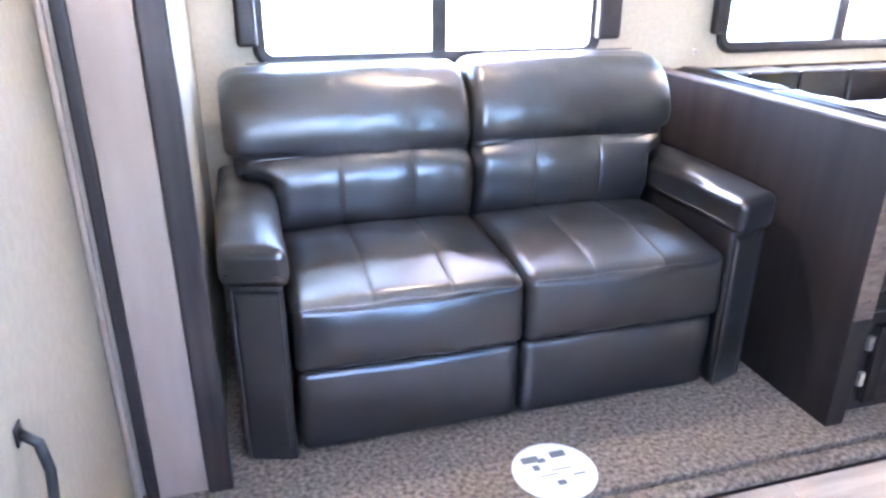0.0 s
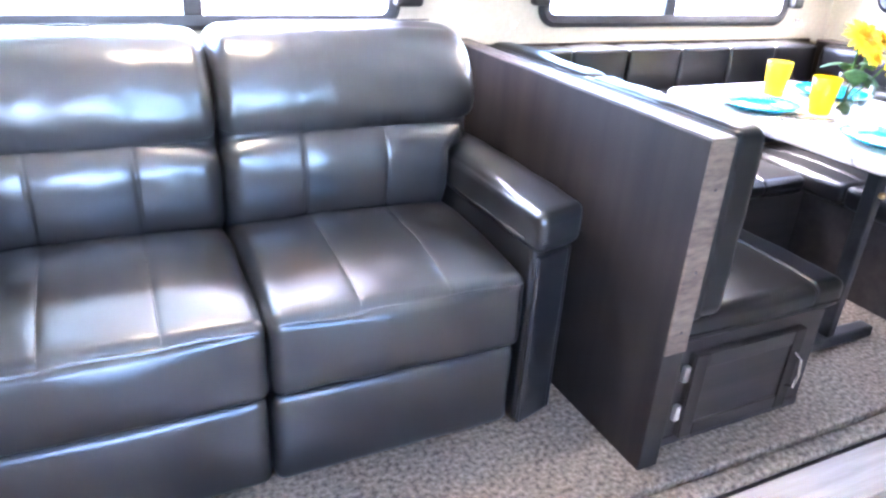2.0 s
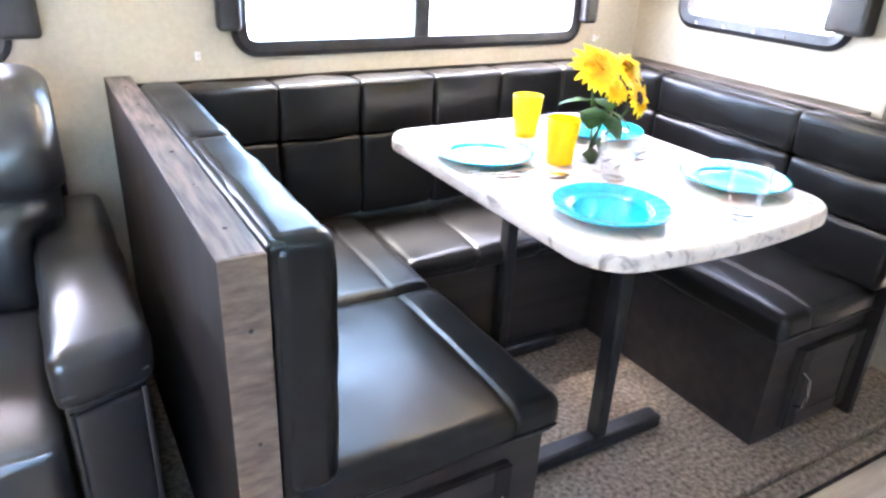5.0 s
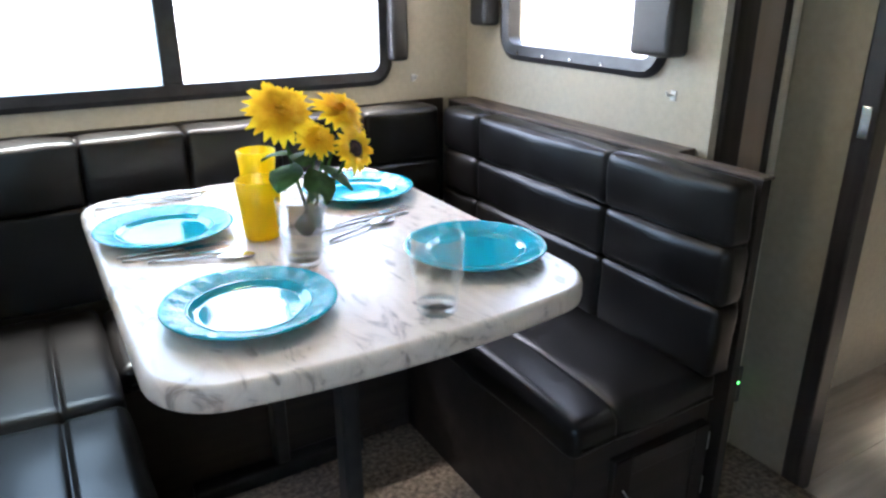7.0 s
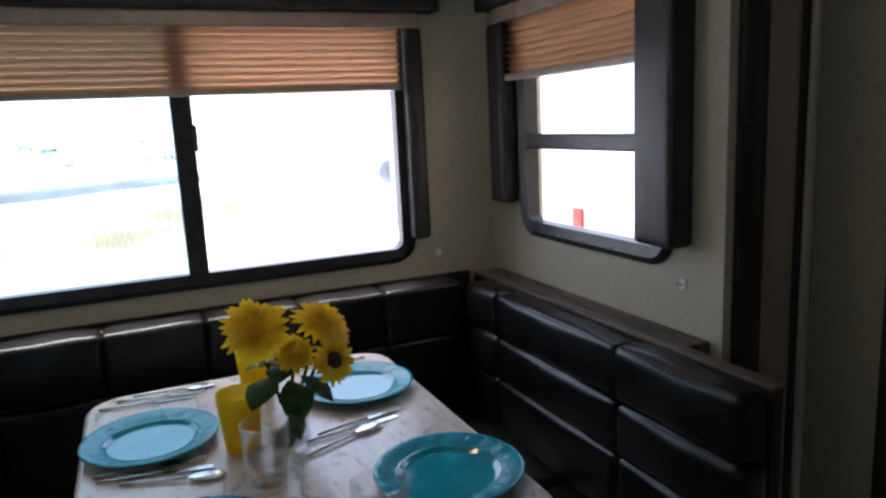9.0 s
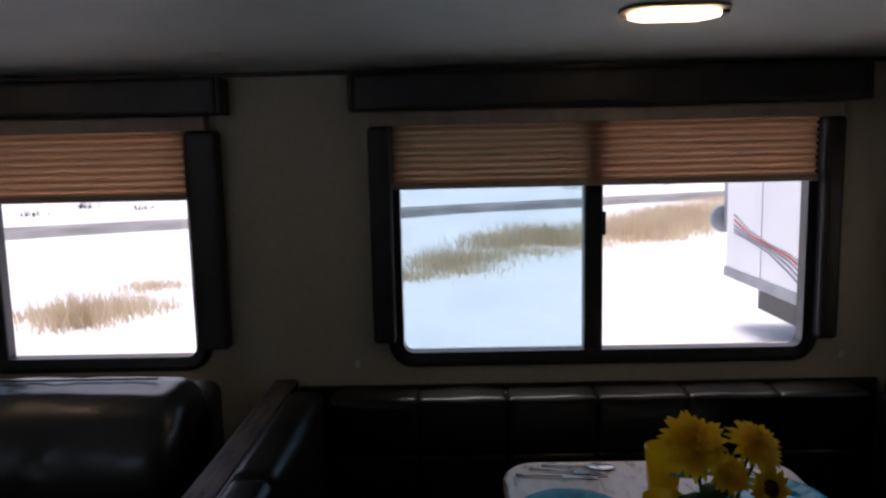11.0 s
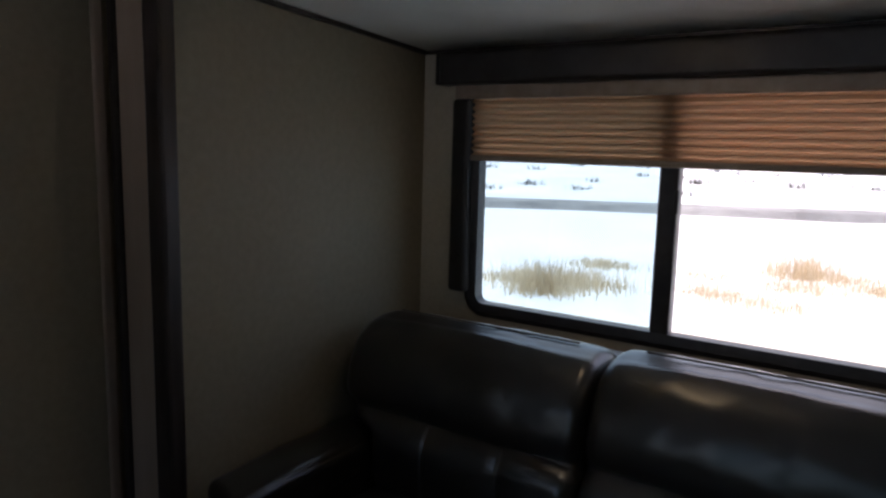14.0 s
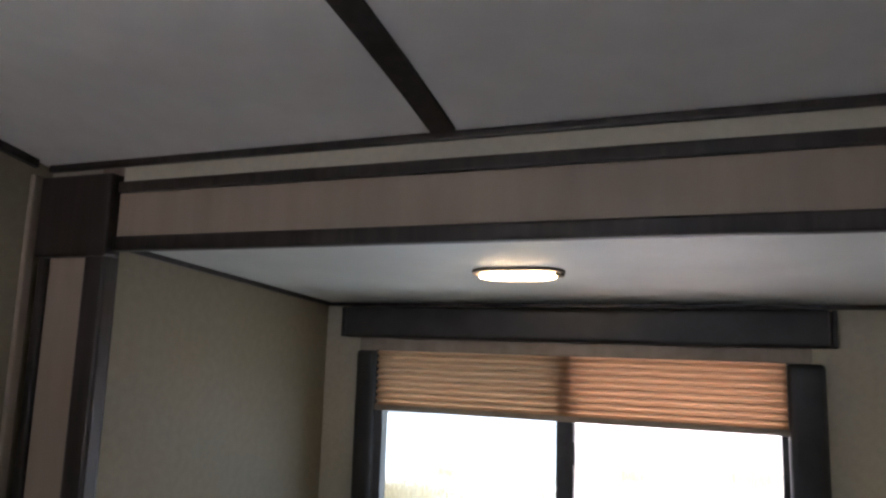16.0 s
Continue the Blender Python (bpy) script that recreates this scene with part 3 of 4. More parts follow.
# ---- sofa ----
BACK_LINE = ((-0.34, 0.445), (-0.440, 0.468), (-0.482, 0.540), (-0.492, 0.610), (-0.488, 0.668), (-0.474, 0.706), (-0.456, 0.728), (-0.446, 0.738), (-0.452, 0.752),
             (-0.458, 0.795), (-0.448, 0.850), (-0.426, 0.900), (-0.390, 0.945), (-0.335, 0.977), (-0.250, 0.988), (-0.180, 0.965), (-0.140, 0.900), (-0.125, 0.740), (-0.125, 0.445))


def glide(points, q):
    """A smooth line through points, q from 0 to 1."""
    k = min(int(q * (len(points) - 1)), len(points) - 2)
    f = q * (len(points) - 1) - k
    p = [Vector(points[min(max(k + d, 0), len(points) - 1)]) for d in (-1, 0, 1, 2)]
    return 0.5 * (2 * p[1] + (p[2] - p[0]) * f + (2 * p[0] - 5 * p[1] + 4 * p[2] - p[3]) * f * f + (3 * p[1] - p[0] - 3 * p[2] + p[3]) * f ** 3)


def sofa_back(lx0, lx1, hx0, hx1, lift, seed):
    """One half of the sofa's back: a stitched lumbar roll that folds into a fuller head roll."""
    bm = bmesh.new()
    seams = (-0.36, 0.36)
    us = {-1 + 2 * i / 30 for i in range(31)}
    for e in (0.995, 0.985, 0.97, 0.95, 0.92, 0.89, 0.85):
        us |= {e, -e}
    for g in seams:
        us |= {g + d for d in (-0.05, -0.03, -0.018, -0.009, 0, 0.009, 0.018, 0.03, 0.05)}
    us = sorted(us)
    rows = []
    n = 96
    for i in range(n + 1):
        q = i / n
        c = glide(BACK_LINE, q)
        d = (glide(BACK_LINE, min(q + 0.004, 1)) - glide(BACK_LINE, max(q - 0.004, 0))).normalized()
        nor = Vector((-d.y, d.x))
        y, z = c
        blend = min(max((z - 0.665) / 0.10, 0), 1)
        blend = blend * blend * (3 - 2 * blend)
        x0, x1 = lx0 + (hx0 - lx0) * blend, lx1 + (hx1 - lx1) * blend
        front = q < 0.72
        row = []
        for u in us:
            w = (x1 - x0) / 2
            x = (lx0 + lx1) / 2 + u * (lx1 - lx0) / 2
            x += (x0 - lx0) * max(0.0, -u - 0.4) / 0.6 + (x1 - lx1) * max(0.0, u - 0.4) / 0.6
            r = 0.048
            k = max(0.0, (abs(u) * w - (w - r)) / r)
            inset = r * (1 - math.sqrt(max(0.0, 1 - k * k)))
            swell = 0.012 * (1 - u * u) if front else 0.0
            fold = math.exp(-((z - 0.736) / 0.022) ** 2) if front and q < 0.6 else 0.0
            out = swell - inset - 0.010 * fold * (0.2 + abs(u) ** 3)
            if front and z < 0.735:
                out -= sum(0.0040 * math.exp(-((u - g) * w / 0.005) ** 2) + 0.0030 * math.exp(-((u - g) * w / 0.03) ** 2) for g in seams) * min(1, (0.735 - z) / 0.02)
            p = Vector((x * 9, y * 9, z * 9 + 7 * seed))
            out += 0.0045 * noise.noise(p) + 0.0022 * noise.noise(p * 2.6)
            near = math.exp(-((z - 0.742) / 0.06) ** 2) * (abs(u) ** 6 + 0.35 * sum(math.exp(-((u - g) / 0.10) ** 2) for g in seams))
            near += 0.6 * math.exp(-((z - 0.94) / 0.06) ** 2) * abs(u) ** 10
            if front:
                out += 0.008 * near * noise.noise(Vector((x * 34, z * 16 + u * 5, seed)))
            sag = 0.010 * abs(u) ** 4 * blend if q < 0.9 else 0.0
            row.append(bm.verts.new((x, y + nor.x * out, z + nor.y * out + lift * blend - sag)))
        rows.append(row)
    for a, b in zip(rows, rows[1:]):
        for e in range(len(us) - 1):
            bm.faces.new((a[e], a[e + 1], b[e + 1], b[e]))
    bm.faces.new([r[0] for r in rows])
    bm.faces.new([r[-1] for r in rows][::-1])
    bm.faces.new(rows[0][::-1] + rows[-1])
    bmesh.ops.triangulate(bm, faces=[f for f in bm.faces if len(f.verts) > 4])
    bmesh.ops.recalc_face_normals(bm, faces=bm.faces)
    return bm


def sofa():
    s = thing("sofa", (0, 0, 0), "dark brown leather two-seat sofa with padded arms", "sofa")
    mid = 1.535
    for k, (x0, x1) in enumerate(((0.892, mid - 0.002), (mid + 0.002, 2.182))):
        g = (x0 + 0.21, x1 - 0.21)
        bm = cushion((x0, -0.945, 0.275), (x1, -0.30, 0.505), 0.032, (0, 0.026, 0.024), g, 0.0022, 0.006, 0.026, seed=k, droop=(0.34, 0.026))
        lines = [sorted((v.co.y, v.co.z) for v in bm.verts if abs(v.co.x - q) < 0.002 and v.co.z > 0.46 and -0.93 < v.co.y < -0.58) for q in g]
        seat = part("seat_cushion", bm, LEATHER, s, smooth=True)
        for q, line in zip(g, lines):
            if len(line) > 3:
                part("stitching", tube([(q, y, z + 0.0008) for y, z in line], 0.0014, 6), STITCH, seat, "stitched seam with its gloss painted pale")
        part("seat_seam", tube([(x0 + 0.02 + (x1 - x0 - 0.04) * i / 16, -0.9425, 0.4665 + 0.003 * math.sin(1.1 * i + k)) for i in range(17)], 0.0032, 6), LEATHER, s)
        part("front_panel", cushion((x0, -0.925, 0.015), (x1, -0.80, 0.272), 0.03, (0, 0.010, 0), (), 0, 0.004, 0.04, seed=k + 5), LEATHER, s, smooth=True)
    for k, (lx0, lx1, hx0, hx1) in enumerate(((0.893, mid - 0.001, 0.762, mid - 0.001), (mid + 0.001, 2.181, mid + 0.001, 2.270))):
        back = part("back_cushion", sofa_back(lx0, lx1, hx0, hx1, 0.010 * k, k), LEATHER, s, smooth=True)
        part("top_seam", tube([(hx0 + 0.09 + (hx1 - hx0 - 0.18) * i / 14, -0.270, 0.992 + 0.010 * k) for i in range(15)], 0.003, 6), STITCH, back)
    part("back_frame", cushion((0.80, -0.17, 0.03), (2.27, -0.03, 0.93), 0.04, wrinkle=0.003, step=0.06), LEATHER, s, smooth=True)
    for k, (x0, x1) in enumerate(((0.735, 0.888), (2.186, 2.338))):
        inner = x1 if k == 0 else x0

        def splay(bm):
            for v in bm.verts:
                v.co.y += 0.30 * abs(v.co.x - inner) * min(max((-0.45 - v.co.y) / 0.4, 0), 1)
            return bm

        part("arm_body", splay(cushion((x0 + 0.008, -0.935, 0.012), (x1 - 0.008, -0.18, 0.565), 0.018, (0.004, 0.004, 0), (), 0, 0.003, 0.05, seed=k + 20)), LEATHER, s, smooth=True)
        part("arm_pad", splay(cushion((x0 - 0.006, -0.965, 0.542), (x1 + 0.006, -0.16, 0.652), 0.026, (0.004, 0.008, 0.022), (), 0, 0.005, 0.03, seed=k + 30)), LEATHER, s, smooth=True)
        part("arm_front", splay(cushion((x0 + 0.018, -0.947, 0.012), (x1 - 0.018, -0.925, 0.525), 0.010, (0, 0.004, 0), (), 0, 0.002, 0.05, seed=k + 40)), LEATHER, s, smooth=True)
        for x in (x0 + 0.016, x1 - 0.016):
            part("arm_piping", splay(tube([(x, -0.943, 0.02), (x, -0.943, 0.53)], 0.005, 8)), LEATHER, s)
        part("pad_seam", splay(tube([(x0 + 0.005, -0.968, 0.580), (x1 - 0.005, -0.968, 0.580)], 0.0028, 6)), STITCH, s)
        ins = inner + (0.0065 if k == 0 else -0.0065)
        part("pad_seam", tube([(ins, -0.90 + 0.06 * i, 0.567 + 0.002 * math.sin(i)) for i in range(11)], 0.0025, 6), STITCH, s)
    for x in (0.80, 2.27):
        for y in (-0.85, -0.12):
            part("foot", box((x - 0.02, y - 0.02, 0.0), (x + 0.02, y + 0.02, 0.03), 0.003), BLACKMETAL, s)
    return s


sofa()


# ---- partition ----
def partition():
    p = thing("partition", (2.4425, -0.6, 0), "waist-high dark wood partition with a rustic edge band", "partition")
    y0, y1 = -0.605, 0.640
    part("panel", box((-0.0325, y0, 0.0), (0.0325, y1, 0.89), 0.002), WOOD, p)
    part("front_band", box((-0.0335, y0 - 0.006, 0.36), (0.0335, y0, 0.896), 0.002), RUSTICF, p, "grey-brown rustic edge band")
    part("top_band", box((-0.0335, y0, 0.8902), (0.0335, y1, 0.896), 0.002), RUSTIC, p, "grey-brown rustic edge band")
    for k in range(6):
        part("screw", lathe([(0.0, 0.0), (0.004, 0.0), (0.003, 0.0015), (0, 0.002)], 10), TRIM, p).location = (0.004, y0 + 0.10 + 0.2 * k, 0.8962)
    for z in (0.42, 0.58, 0.78):
        ob = part("screw", lathe([(0.0, 0.0), (0.004, 0.0), (0.003, 0.0015), (0, 0.002)], 10), TRIM, p)
        ob.matrix_basis = pose(0.004, y0 - 0.0061, z, 90, 0, 0)
    return p


partition()


# ---- dinette ----
def cabinet_door(parent, x0, x1, y, z0, z1, hinge_left):
    d = part("door", box((x0, y - 0.018, z0), (x1, y - 0.0005, z1), 0.003), WOODH, parent, "dark framed cabinet door")
    w = 0.045
    for nm, lo, hi in (("stile", (x0, z0), (x0 + w, z1)), ("stile", (x1 - w, z0), (x1, z1)), ("door_rail", (x0 + w, z0), (x1 - w, z0 + w)), ("door_rail", (x0 + w, z1 - w), (x1 - w, z1))):
        part(nm, box((lo[0], y - 0.026, lo[1]), (hi[0], y - 0.0182, hi[1]), 0.003), WOOD if nm == "stile" else WOODH, d)
    hx = x0 - 0.020 if hinge_left else x1 + 0.001
    for z in (z0 + 0.055, z1 - 0.085):
        part("hinge", box((hx, y - 0.016, z), (hx + 0.019, y - 0.0005, z + 0.048), 0.003), NICKEL, d, "bright steel hinge")
    kx = x1 - 0.022 if hinge_left else x0 + 0.022
    zc = (z0 + z1) / 2
    part("handle", tube([(kx, y - 0.026, zc - 0.055), (kx, y - 0.048, zc - 0.045), (kx, y - 0.055, zc), (kx, y - 0.048, zc + 0.045), (kx, y - 0.026, zc + 0.055)], 0.005, 8), STEEL, d, "curved steel pull handle")
    return d


def bench(name, x0, x1, y0, y1, label, door=None):
    b = thing(name, ((x0 + x1) / 2, (y0 + y1) / 2, 0), label, "bench")
    m = Matrix.Translation((-(x0 + x1) / 2, -(y0 + y1) / 2, 0))
    bm = box((x0, y0, 0.0), (x1, y1, 0.345), 0.002)
    bm.transform(m)
    part("body", bm, WOODH, b)
    bm = box((x0 + 0.002, y0 - 0.004, 0.008), (x1 - 0.002, y0 - 0.0005, 0.034), 0.001)
    bm.transform(m)
    part("kick_board", bm, TRIM, b)
    if door:
        d = cabinet_door(b, *door)
        d.location = m.translation
    return b


LB = bench("bench_seat", 2.478, 3.055, -1.155, -0.002, "dark wood bench with a cabinet door and steel handle", (2.56, 2.965, -1.155, 0.04, 0.305, True))
RB = bench("bench_seat", 3.835, 4.236, -1.155, -0.002, "dark wood bench with a cabinet door beside the bulkhead", (3.93, 4.215, -1.155, 0.04, 0.305, False))
BB = bench("bench_seat", 3.058, 3.832, -0.44, -0.002, "dark wood rear bench under the window")


def pad_thing(name, lo, hi, grooves, label, seed, axis=1, puff=(0.003, 0.006, 0.016), depth=0.005):
    c = ((lo[0] + hi[0]) / 2, (lo[1] + hi[1]) / 2, lo[2])
    s = thing(name, c, label, "cushion", "dinette cushions")
    bm = cushion(lo, hi, 0.028, puff, grooves, depth, 0.004, 0.035, seed, axis)
    bm.transform(Matrix.Translation(-Vector(c)))
    part("cover", bm, LEATHER2, s, smooth=True)
    z = lo[2] + 0.03
    bm = tube([(lo[0] + 0.02, lo[1] - puff[1] * 0.4, z), (hi[0] - 0.02, lo[1] - puff[1] * 0.4, z)], 0.004, 6)
    bm.transform(Matrix.Translation(-Vector(c)))
    part("piping", bm, LEATHER2, s)
    return s


pad_thing("seat_cushion", (2.482, -1.178, 0.346), (3.085, -0.62, 0.436), (2.965, ), "black leather seat cushion on the dinette bench", 3, 0)
pad_thing("seat_cushion", (2.482, -0.615, 0.346), (3.085, -0.09, 0.436), (2.965, ), "black leather seat cushion in the bench corner", 4, 0)
pad_thing("seat_cushion", (3.09, -0.465, 0.346), (3.80, -0.09, 0.420), (3.33, 3.57), "black leather seat cushion under the window", 5, 0)
pad_thing("seat_cushion", (3.805, -1.178, 0.346), (4.230, -0.62, 0.436), (3.925, ), "black leather seat cushion on the dinette bench", 6, 0)
pad_thing("seat_cushion", (3.805, -0.615, 0.346), (4.230, -0.09, 0.436), (3.925, ), "black leather seat cushion in the bench corner", 7, 0)


def back_pads(along, a0, a1, cols, face, back, rows, label, name="back_cushion", r=0.017, puff=0.010):
    """A backrest of sewn pads: along is 'x' or 'y'; face and back bound its thickness."""
    s = thing(name, (0, 0, 0), label, "backrest", "dinette backrests")
    place = lambda a, d, z: (a, d, z) if along == "x" else (d, a, z)
    d0, d1 = min(face, back), max(face, back)
    edges = [a0 + (a1 - a0) * k for k in cols]
    core = 0.35 * face + 0.65 * back
    part("core", cushion(place(a0 + 0.004, min(core, back), rows[0]), place(a1 - 0.004, max(core, back), rows[-1] - 0.006), 0.012, wrinkle=0.002, step=0.08), LEATHER2, s, smooth=True)
    n = 0
    for u0, u1 in zip(edges, edges[1:]):
        for z0, z1 in zip(rows, rows[1:]):
            n += 1
            pf = (0.002, puff, 0.004) if along == "x" else (puff, 0.002, 0.004)
            part("pad", cushion(place(u0 + 0.0005, d0, z0 + 0.0005), place(u1 - 0.0005, d1, z1 - 0.0005), r, pf, (), 0, 0.007, 0.032, n * 3 + a0), LEATHER2, s, smooth=True)
    return s


back_pads("y", -1.205, -0.10, (0, 0.5, 1), 2.583, 2.478, (0.434, 0.908), "black leather back cushion against the wood partition", r=0.03, puff=0.014)
back_pads("x", 2.588, 4.155, (0, 1 / 6, 2 / 6, 3 / 6, 4 / 6, 5 / 6, 1), -0.085, 0.030, (0.434, 0.700, 0.868), "black leather channelled back cushion along the rear wall", r=0.014, puff=0.006)
back_pads("y", -1.195, -0.09, (0, 0.32, 0.82, 1), 4.160, 4.236, (0.434, 0.605, 0.735, 0.868), "black leather channelled back cushion on the end wall side")
cap = thing("backrest_board", (4.25, -0.6, 0), "rustic wood-edged board behind the end back cushion", "panel")
part("board", box((-0.012, -0.597, 0.0), (0.014, 0.60, 0.868), 0.002), WOOD, cap)
part("top_band", box((-0.013, -0.598, 0.8682), (0.022, 0.60, 0.875), 0.002), RUSTIC, cap, "grey-brown rustic edge band")
part("wall_filler", box((0.0222, -0.345, 0.8), (0.088, 0.60, 0.874), 0.002), RUSTIC, cap, "grey-brown rustic ledge")
tagged(part("wall_ledge", box((2.48, 0.031, 0.40), (4.237, 0.0445, 0.873), 0.002), WOODH), "dark wood board behind the rear back cushion", "panel")


def table():
    t = thing("dinette_table", (3.435, -0.765, 0), "dinette table with a white marble laminate top on black legs", "table")
    def outline(e):
        pts = rrect(0.72 - 2 * e, 0.93 - 2 * e, 0.09 - e, 12)
        out = []
        for p, q in zip(pts, pts[1:] + pts[:1]):
            n = 12 if math.dist(p, q) > 0.2 else 1
            for k in range(n):
                x, y = p[0] + (q[0] - p[0]) * k / n, p[1] + (q[1] - p[1]) * k / n
                out.append((x, y - 0.04 * max(0.0, -y / 0.465) * (1 - (x / 0.36) ** 2)))
        return out

    bm = bmesh.new()
    loops = [[bm.verts.new((x, y, z)) for x, y in outline(e)] for e, z in ((0.008, 0.734), (0.002, 0.737), (0.0, 0.743), (0.0, 0.762), (0.0025, 0.768), (0.006, 0.7718), (0.011, 0.773))]
    for u, w in zip(loops, loops[1:]):
        for k in range(len(u)):
            f = bm.faces.new((u[k], u[(k + 1) % len(u)], w[(k + 1) % len(u)], w[k]))
            f.smooth = True
    bm.faces.new(loops[0][::-1])
    bm.faces.new(loops[-1])
    part("tabletop", bm, MARBLE, t, "white marble-look laminate top")
    part("apron", box((-0.26, -0.32, 0.702), (0.26, 0.36, 0.733), 0.004), BLACKMETAL, t)
    for y in (-0.185, 0.30):
        part("leg", box((-0.018, y - 0.024, 0.045), (0.018, y + 0.024, 0.702), 0.006), BLACKMETAL, t)
        part("foot_bar", box((-0.23, y - 0.028, 0.0), (0.23, y + 0.028, 0.045), 0.010), BLACKMETAL, t)
        part("bracket", box((-0.10, y - 0.025, 0.677), (0.10, y + 0.025, 0.7015), 0.004), BLACKMETAL, t)
    kn = part("knob", lathe([(0.0, 0.0), (0.009, 0.0), (0.011, 0.008), (0.009, 0.016), (0.0, 0.018)], 16), BRASS, t, "brass locking knob", smooth=True)
    kn.matrix_basis = pose(0, -0.2095, 0.57, 90, 0, 0)
    return t


table()
TT = 0.7735


# ---- table setting ----
def plate():
    p = thing("plate", (0, 0, 0), "turquoise melamine plate with an embossed rim", "plate", "plates on the table")
    part("well", lathe([(0.0, 0.0), (0.076, 0.0), (0.089, 0.005), (0.0917, 0.0145), (0.089, 0.0135), (0.083, 0.0075), (0.077, 0.0061), (0.075, 0.006), (0.050, 0.006), (0.020, 0.006), (0.0, 0.006)], 56), PLATE, p, smooth=True)
    bm = lathe([(0.0957, 0.0085), (0.130, 0.018), (0.135, 0.0205), (0.1335, 0.0225), (0.126, 0.0222), (0.112, 0.0190), (0.098, 0.0150), (0.0957, 0.0143), (0.0957, 0.0085)], 120)
    for v in bm.verts:
        r, a = math.hypot(v.co.x, v.co.y), math.atan2(v.co.y, v.co.x)
        if 0.10 < r < 0.13 and v.co.z > 0.0185:
            v.co.z += 0.0011 * math.sin(20 * a) + 0.0006 * math.sin(47 * a + 1)
    bm.transform(Matrix.Diagonal((0.96, 0.96, 1, 1)))
    part("rim", bm, PLATE_RIM, p, "raised rim with an embossed pattern", smooth=True)
    return p


first = plate()
PL = [(3.207, -0.628), (3.250, -1.055), (3.668, -1.030), (3.650, -0.562)]
first.location = (PL[0][0], PL[0][1], TT)
for x, y in PL[1:]:
    copy_thing(first, pose(x, y, TT, 0, 0, 20))


def cutlery(kind):
    name = {"knife": "table_knife", "fork": "fork", "spoon": "spoon"}[kind]
    c = thing(name, (0, 0, 0), "stainless steel " + name.replace("_", " ") + " lying on the table", name.split("_")[-1], "cutlery")
    part("handle", tube([(0, -0.095, 0.003), (0, -0.06, 0.0045), (0, 0.0, 0.005), (0, 0.02, 0.005)], 0.003, 8), STEEL, c, smooth=True)
    if kind == "knife":
        part("blade", box((-0.008, 0.018, 0.001), (0.006, 0.105, 0.0028), 0.0008), STEEL, c)
    elif kind == "fork":
        part("neck", box((-0.010, 0.018, 0.0025), (0.010, 0.055, 0.0045), 0.0012), STEEL, c)
        for k in range(4):
            part("tine", box((-0.0095 + 0.0053 * k, 0.054, 0.0028), (-0.0065 + 0.0053 * k, 0.098, 0.0046), 0.0006), STEEL, c)
    else:
        bm = bmesh.new()
        bmesh.ops.create_uvsphere(bm, u_segments=16, v_segments=10, radius=1, matrix=Matrix.Translation((0, 0.055, 0.005)) @ Matrix.Diagonal((0.018, 0.034, 0.004, 1)))
        part("bowl", bm, STEEL, c, smooth=True)
    return c


proto = {k: cutlery(k) for k in ("knife", "fork", "spoon")}
sets = [("knife", 3.205, -0.765, 78), ("spoon", 3.24, -0.805, 72), ("fork", 3.20, -0.735, 84),
        ("knife", 3.575, -0.765, 98), ("fork", 3.60, -0.735, 104), ("spoon", 3.555, -0.80, 112),
        ("knife", 3.20, -0.395, 84), ("fork", 3.235, -0.37, 80), ("spoon", 3.27, -0.345, 84),
        ("knife", 3.63, -0.365, 96), ("fork", 3.61, -0.335, 100)]
seen_kind = set()
for k, x, y, a in sets:
    m = pose(x, y, TT, 0, 0, a - 180)
    if k in seen_kind:
        copy_thing(proto[k], m)
    else:
        proto[k].matrix_basis = m
        seen_kind.add(k)


def cup(x, y, label):
    c = thing("cup", (x, y, TT), label, "cup", "yellow cups")
    part("body", lathe([(0.0, 0.0), (0.030, 0.0), (0.033, 0.003), (0.043, 0.115), (0.0415, 0.116), (0.031, 0.006), (0.0, 0.006)], 36), YELLOW, c, smooth=True)


cup(3.368, -0.735, "bright yellow plastic cup beside the vase")
cup(3.438, -0.490, "bright yellow plastic cup behind the vase")


def tumbler(x, y):
    c = thing("tumbler", (x, y, TT), "clear glass tumbler with a stacking ridge", "glass", "clear tumblers")
    part("body", lathe([(0.0, 0.0), (0.028, 0.0), (0.031, 0.004), (0.034, 0.055), (0.0385, 0.060), (0.041, 0.12), (0.0395, 0.1205), (0.037, 0.061), (0.0325, 0.056), (0.029, 0.012), (0.0, 0.010)], 40), TUMBLER, c, smooth=True)
    part("base", lathe([(0.0, 0.0105), (0.027, 0.0125), (0.0285, 0.016), (0.0, 0.0155)], 32), TUMBLER, c, "thick glass bottom", smooth=True)
    part("ridge", lathe([(0.0388, 0.058), (0.0396, 0.060), (0.0388, 0.062), (0.0384, 0.060), (0.0388, 0.058)], 40), TUMBLER, c, "stacking ridge", smooth=True)


tumbler(3.492, -1.195)
tumbler(3.385, -0.915)


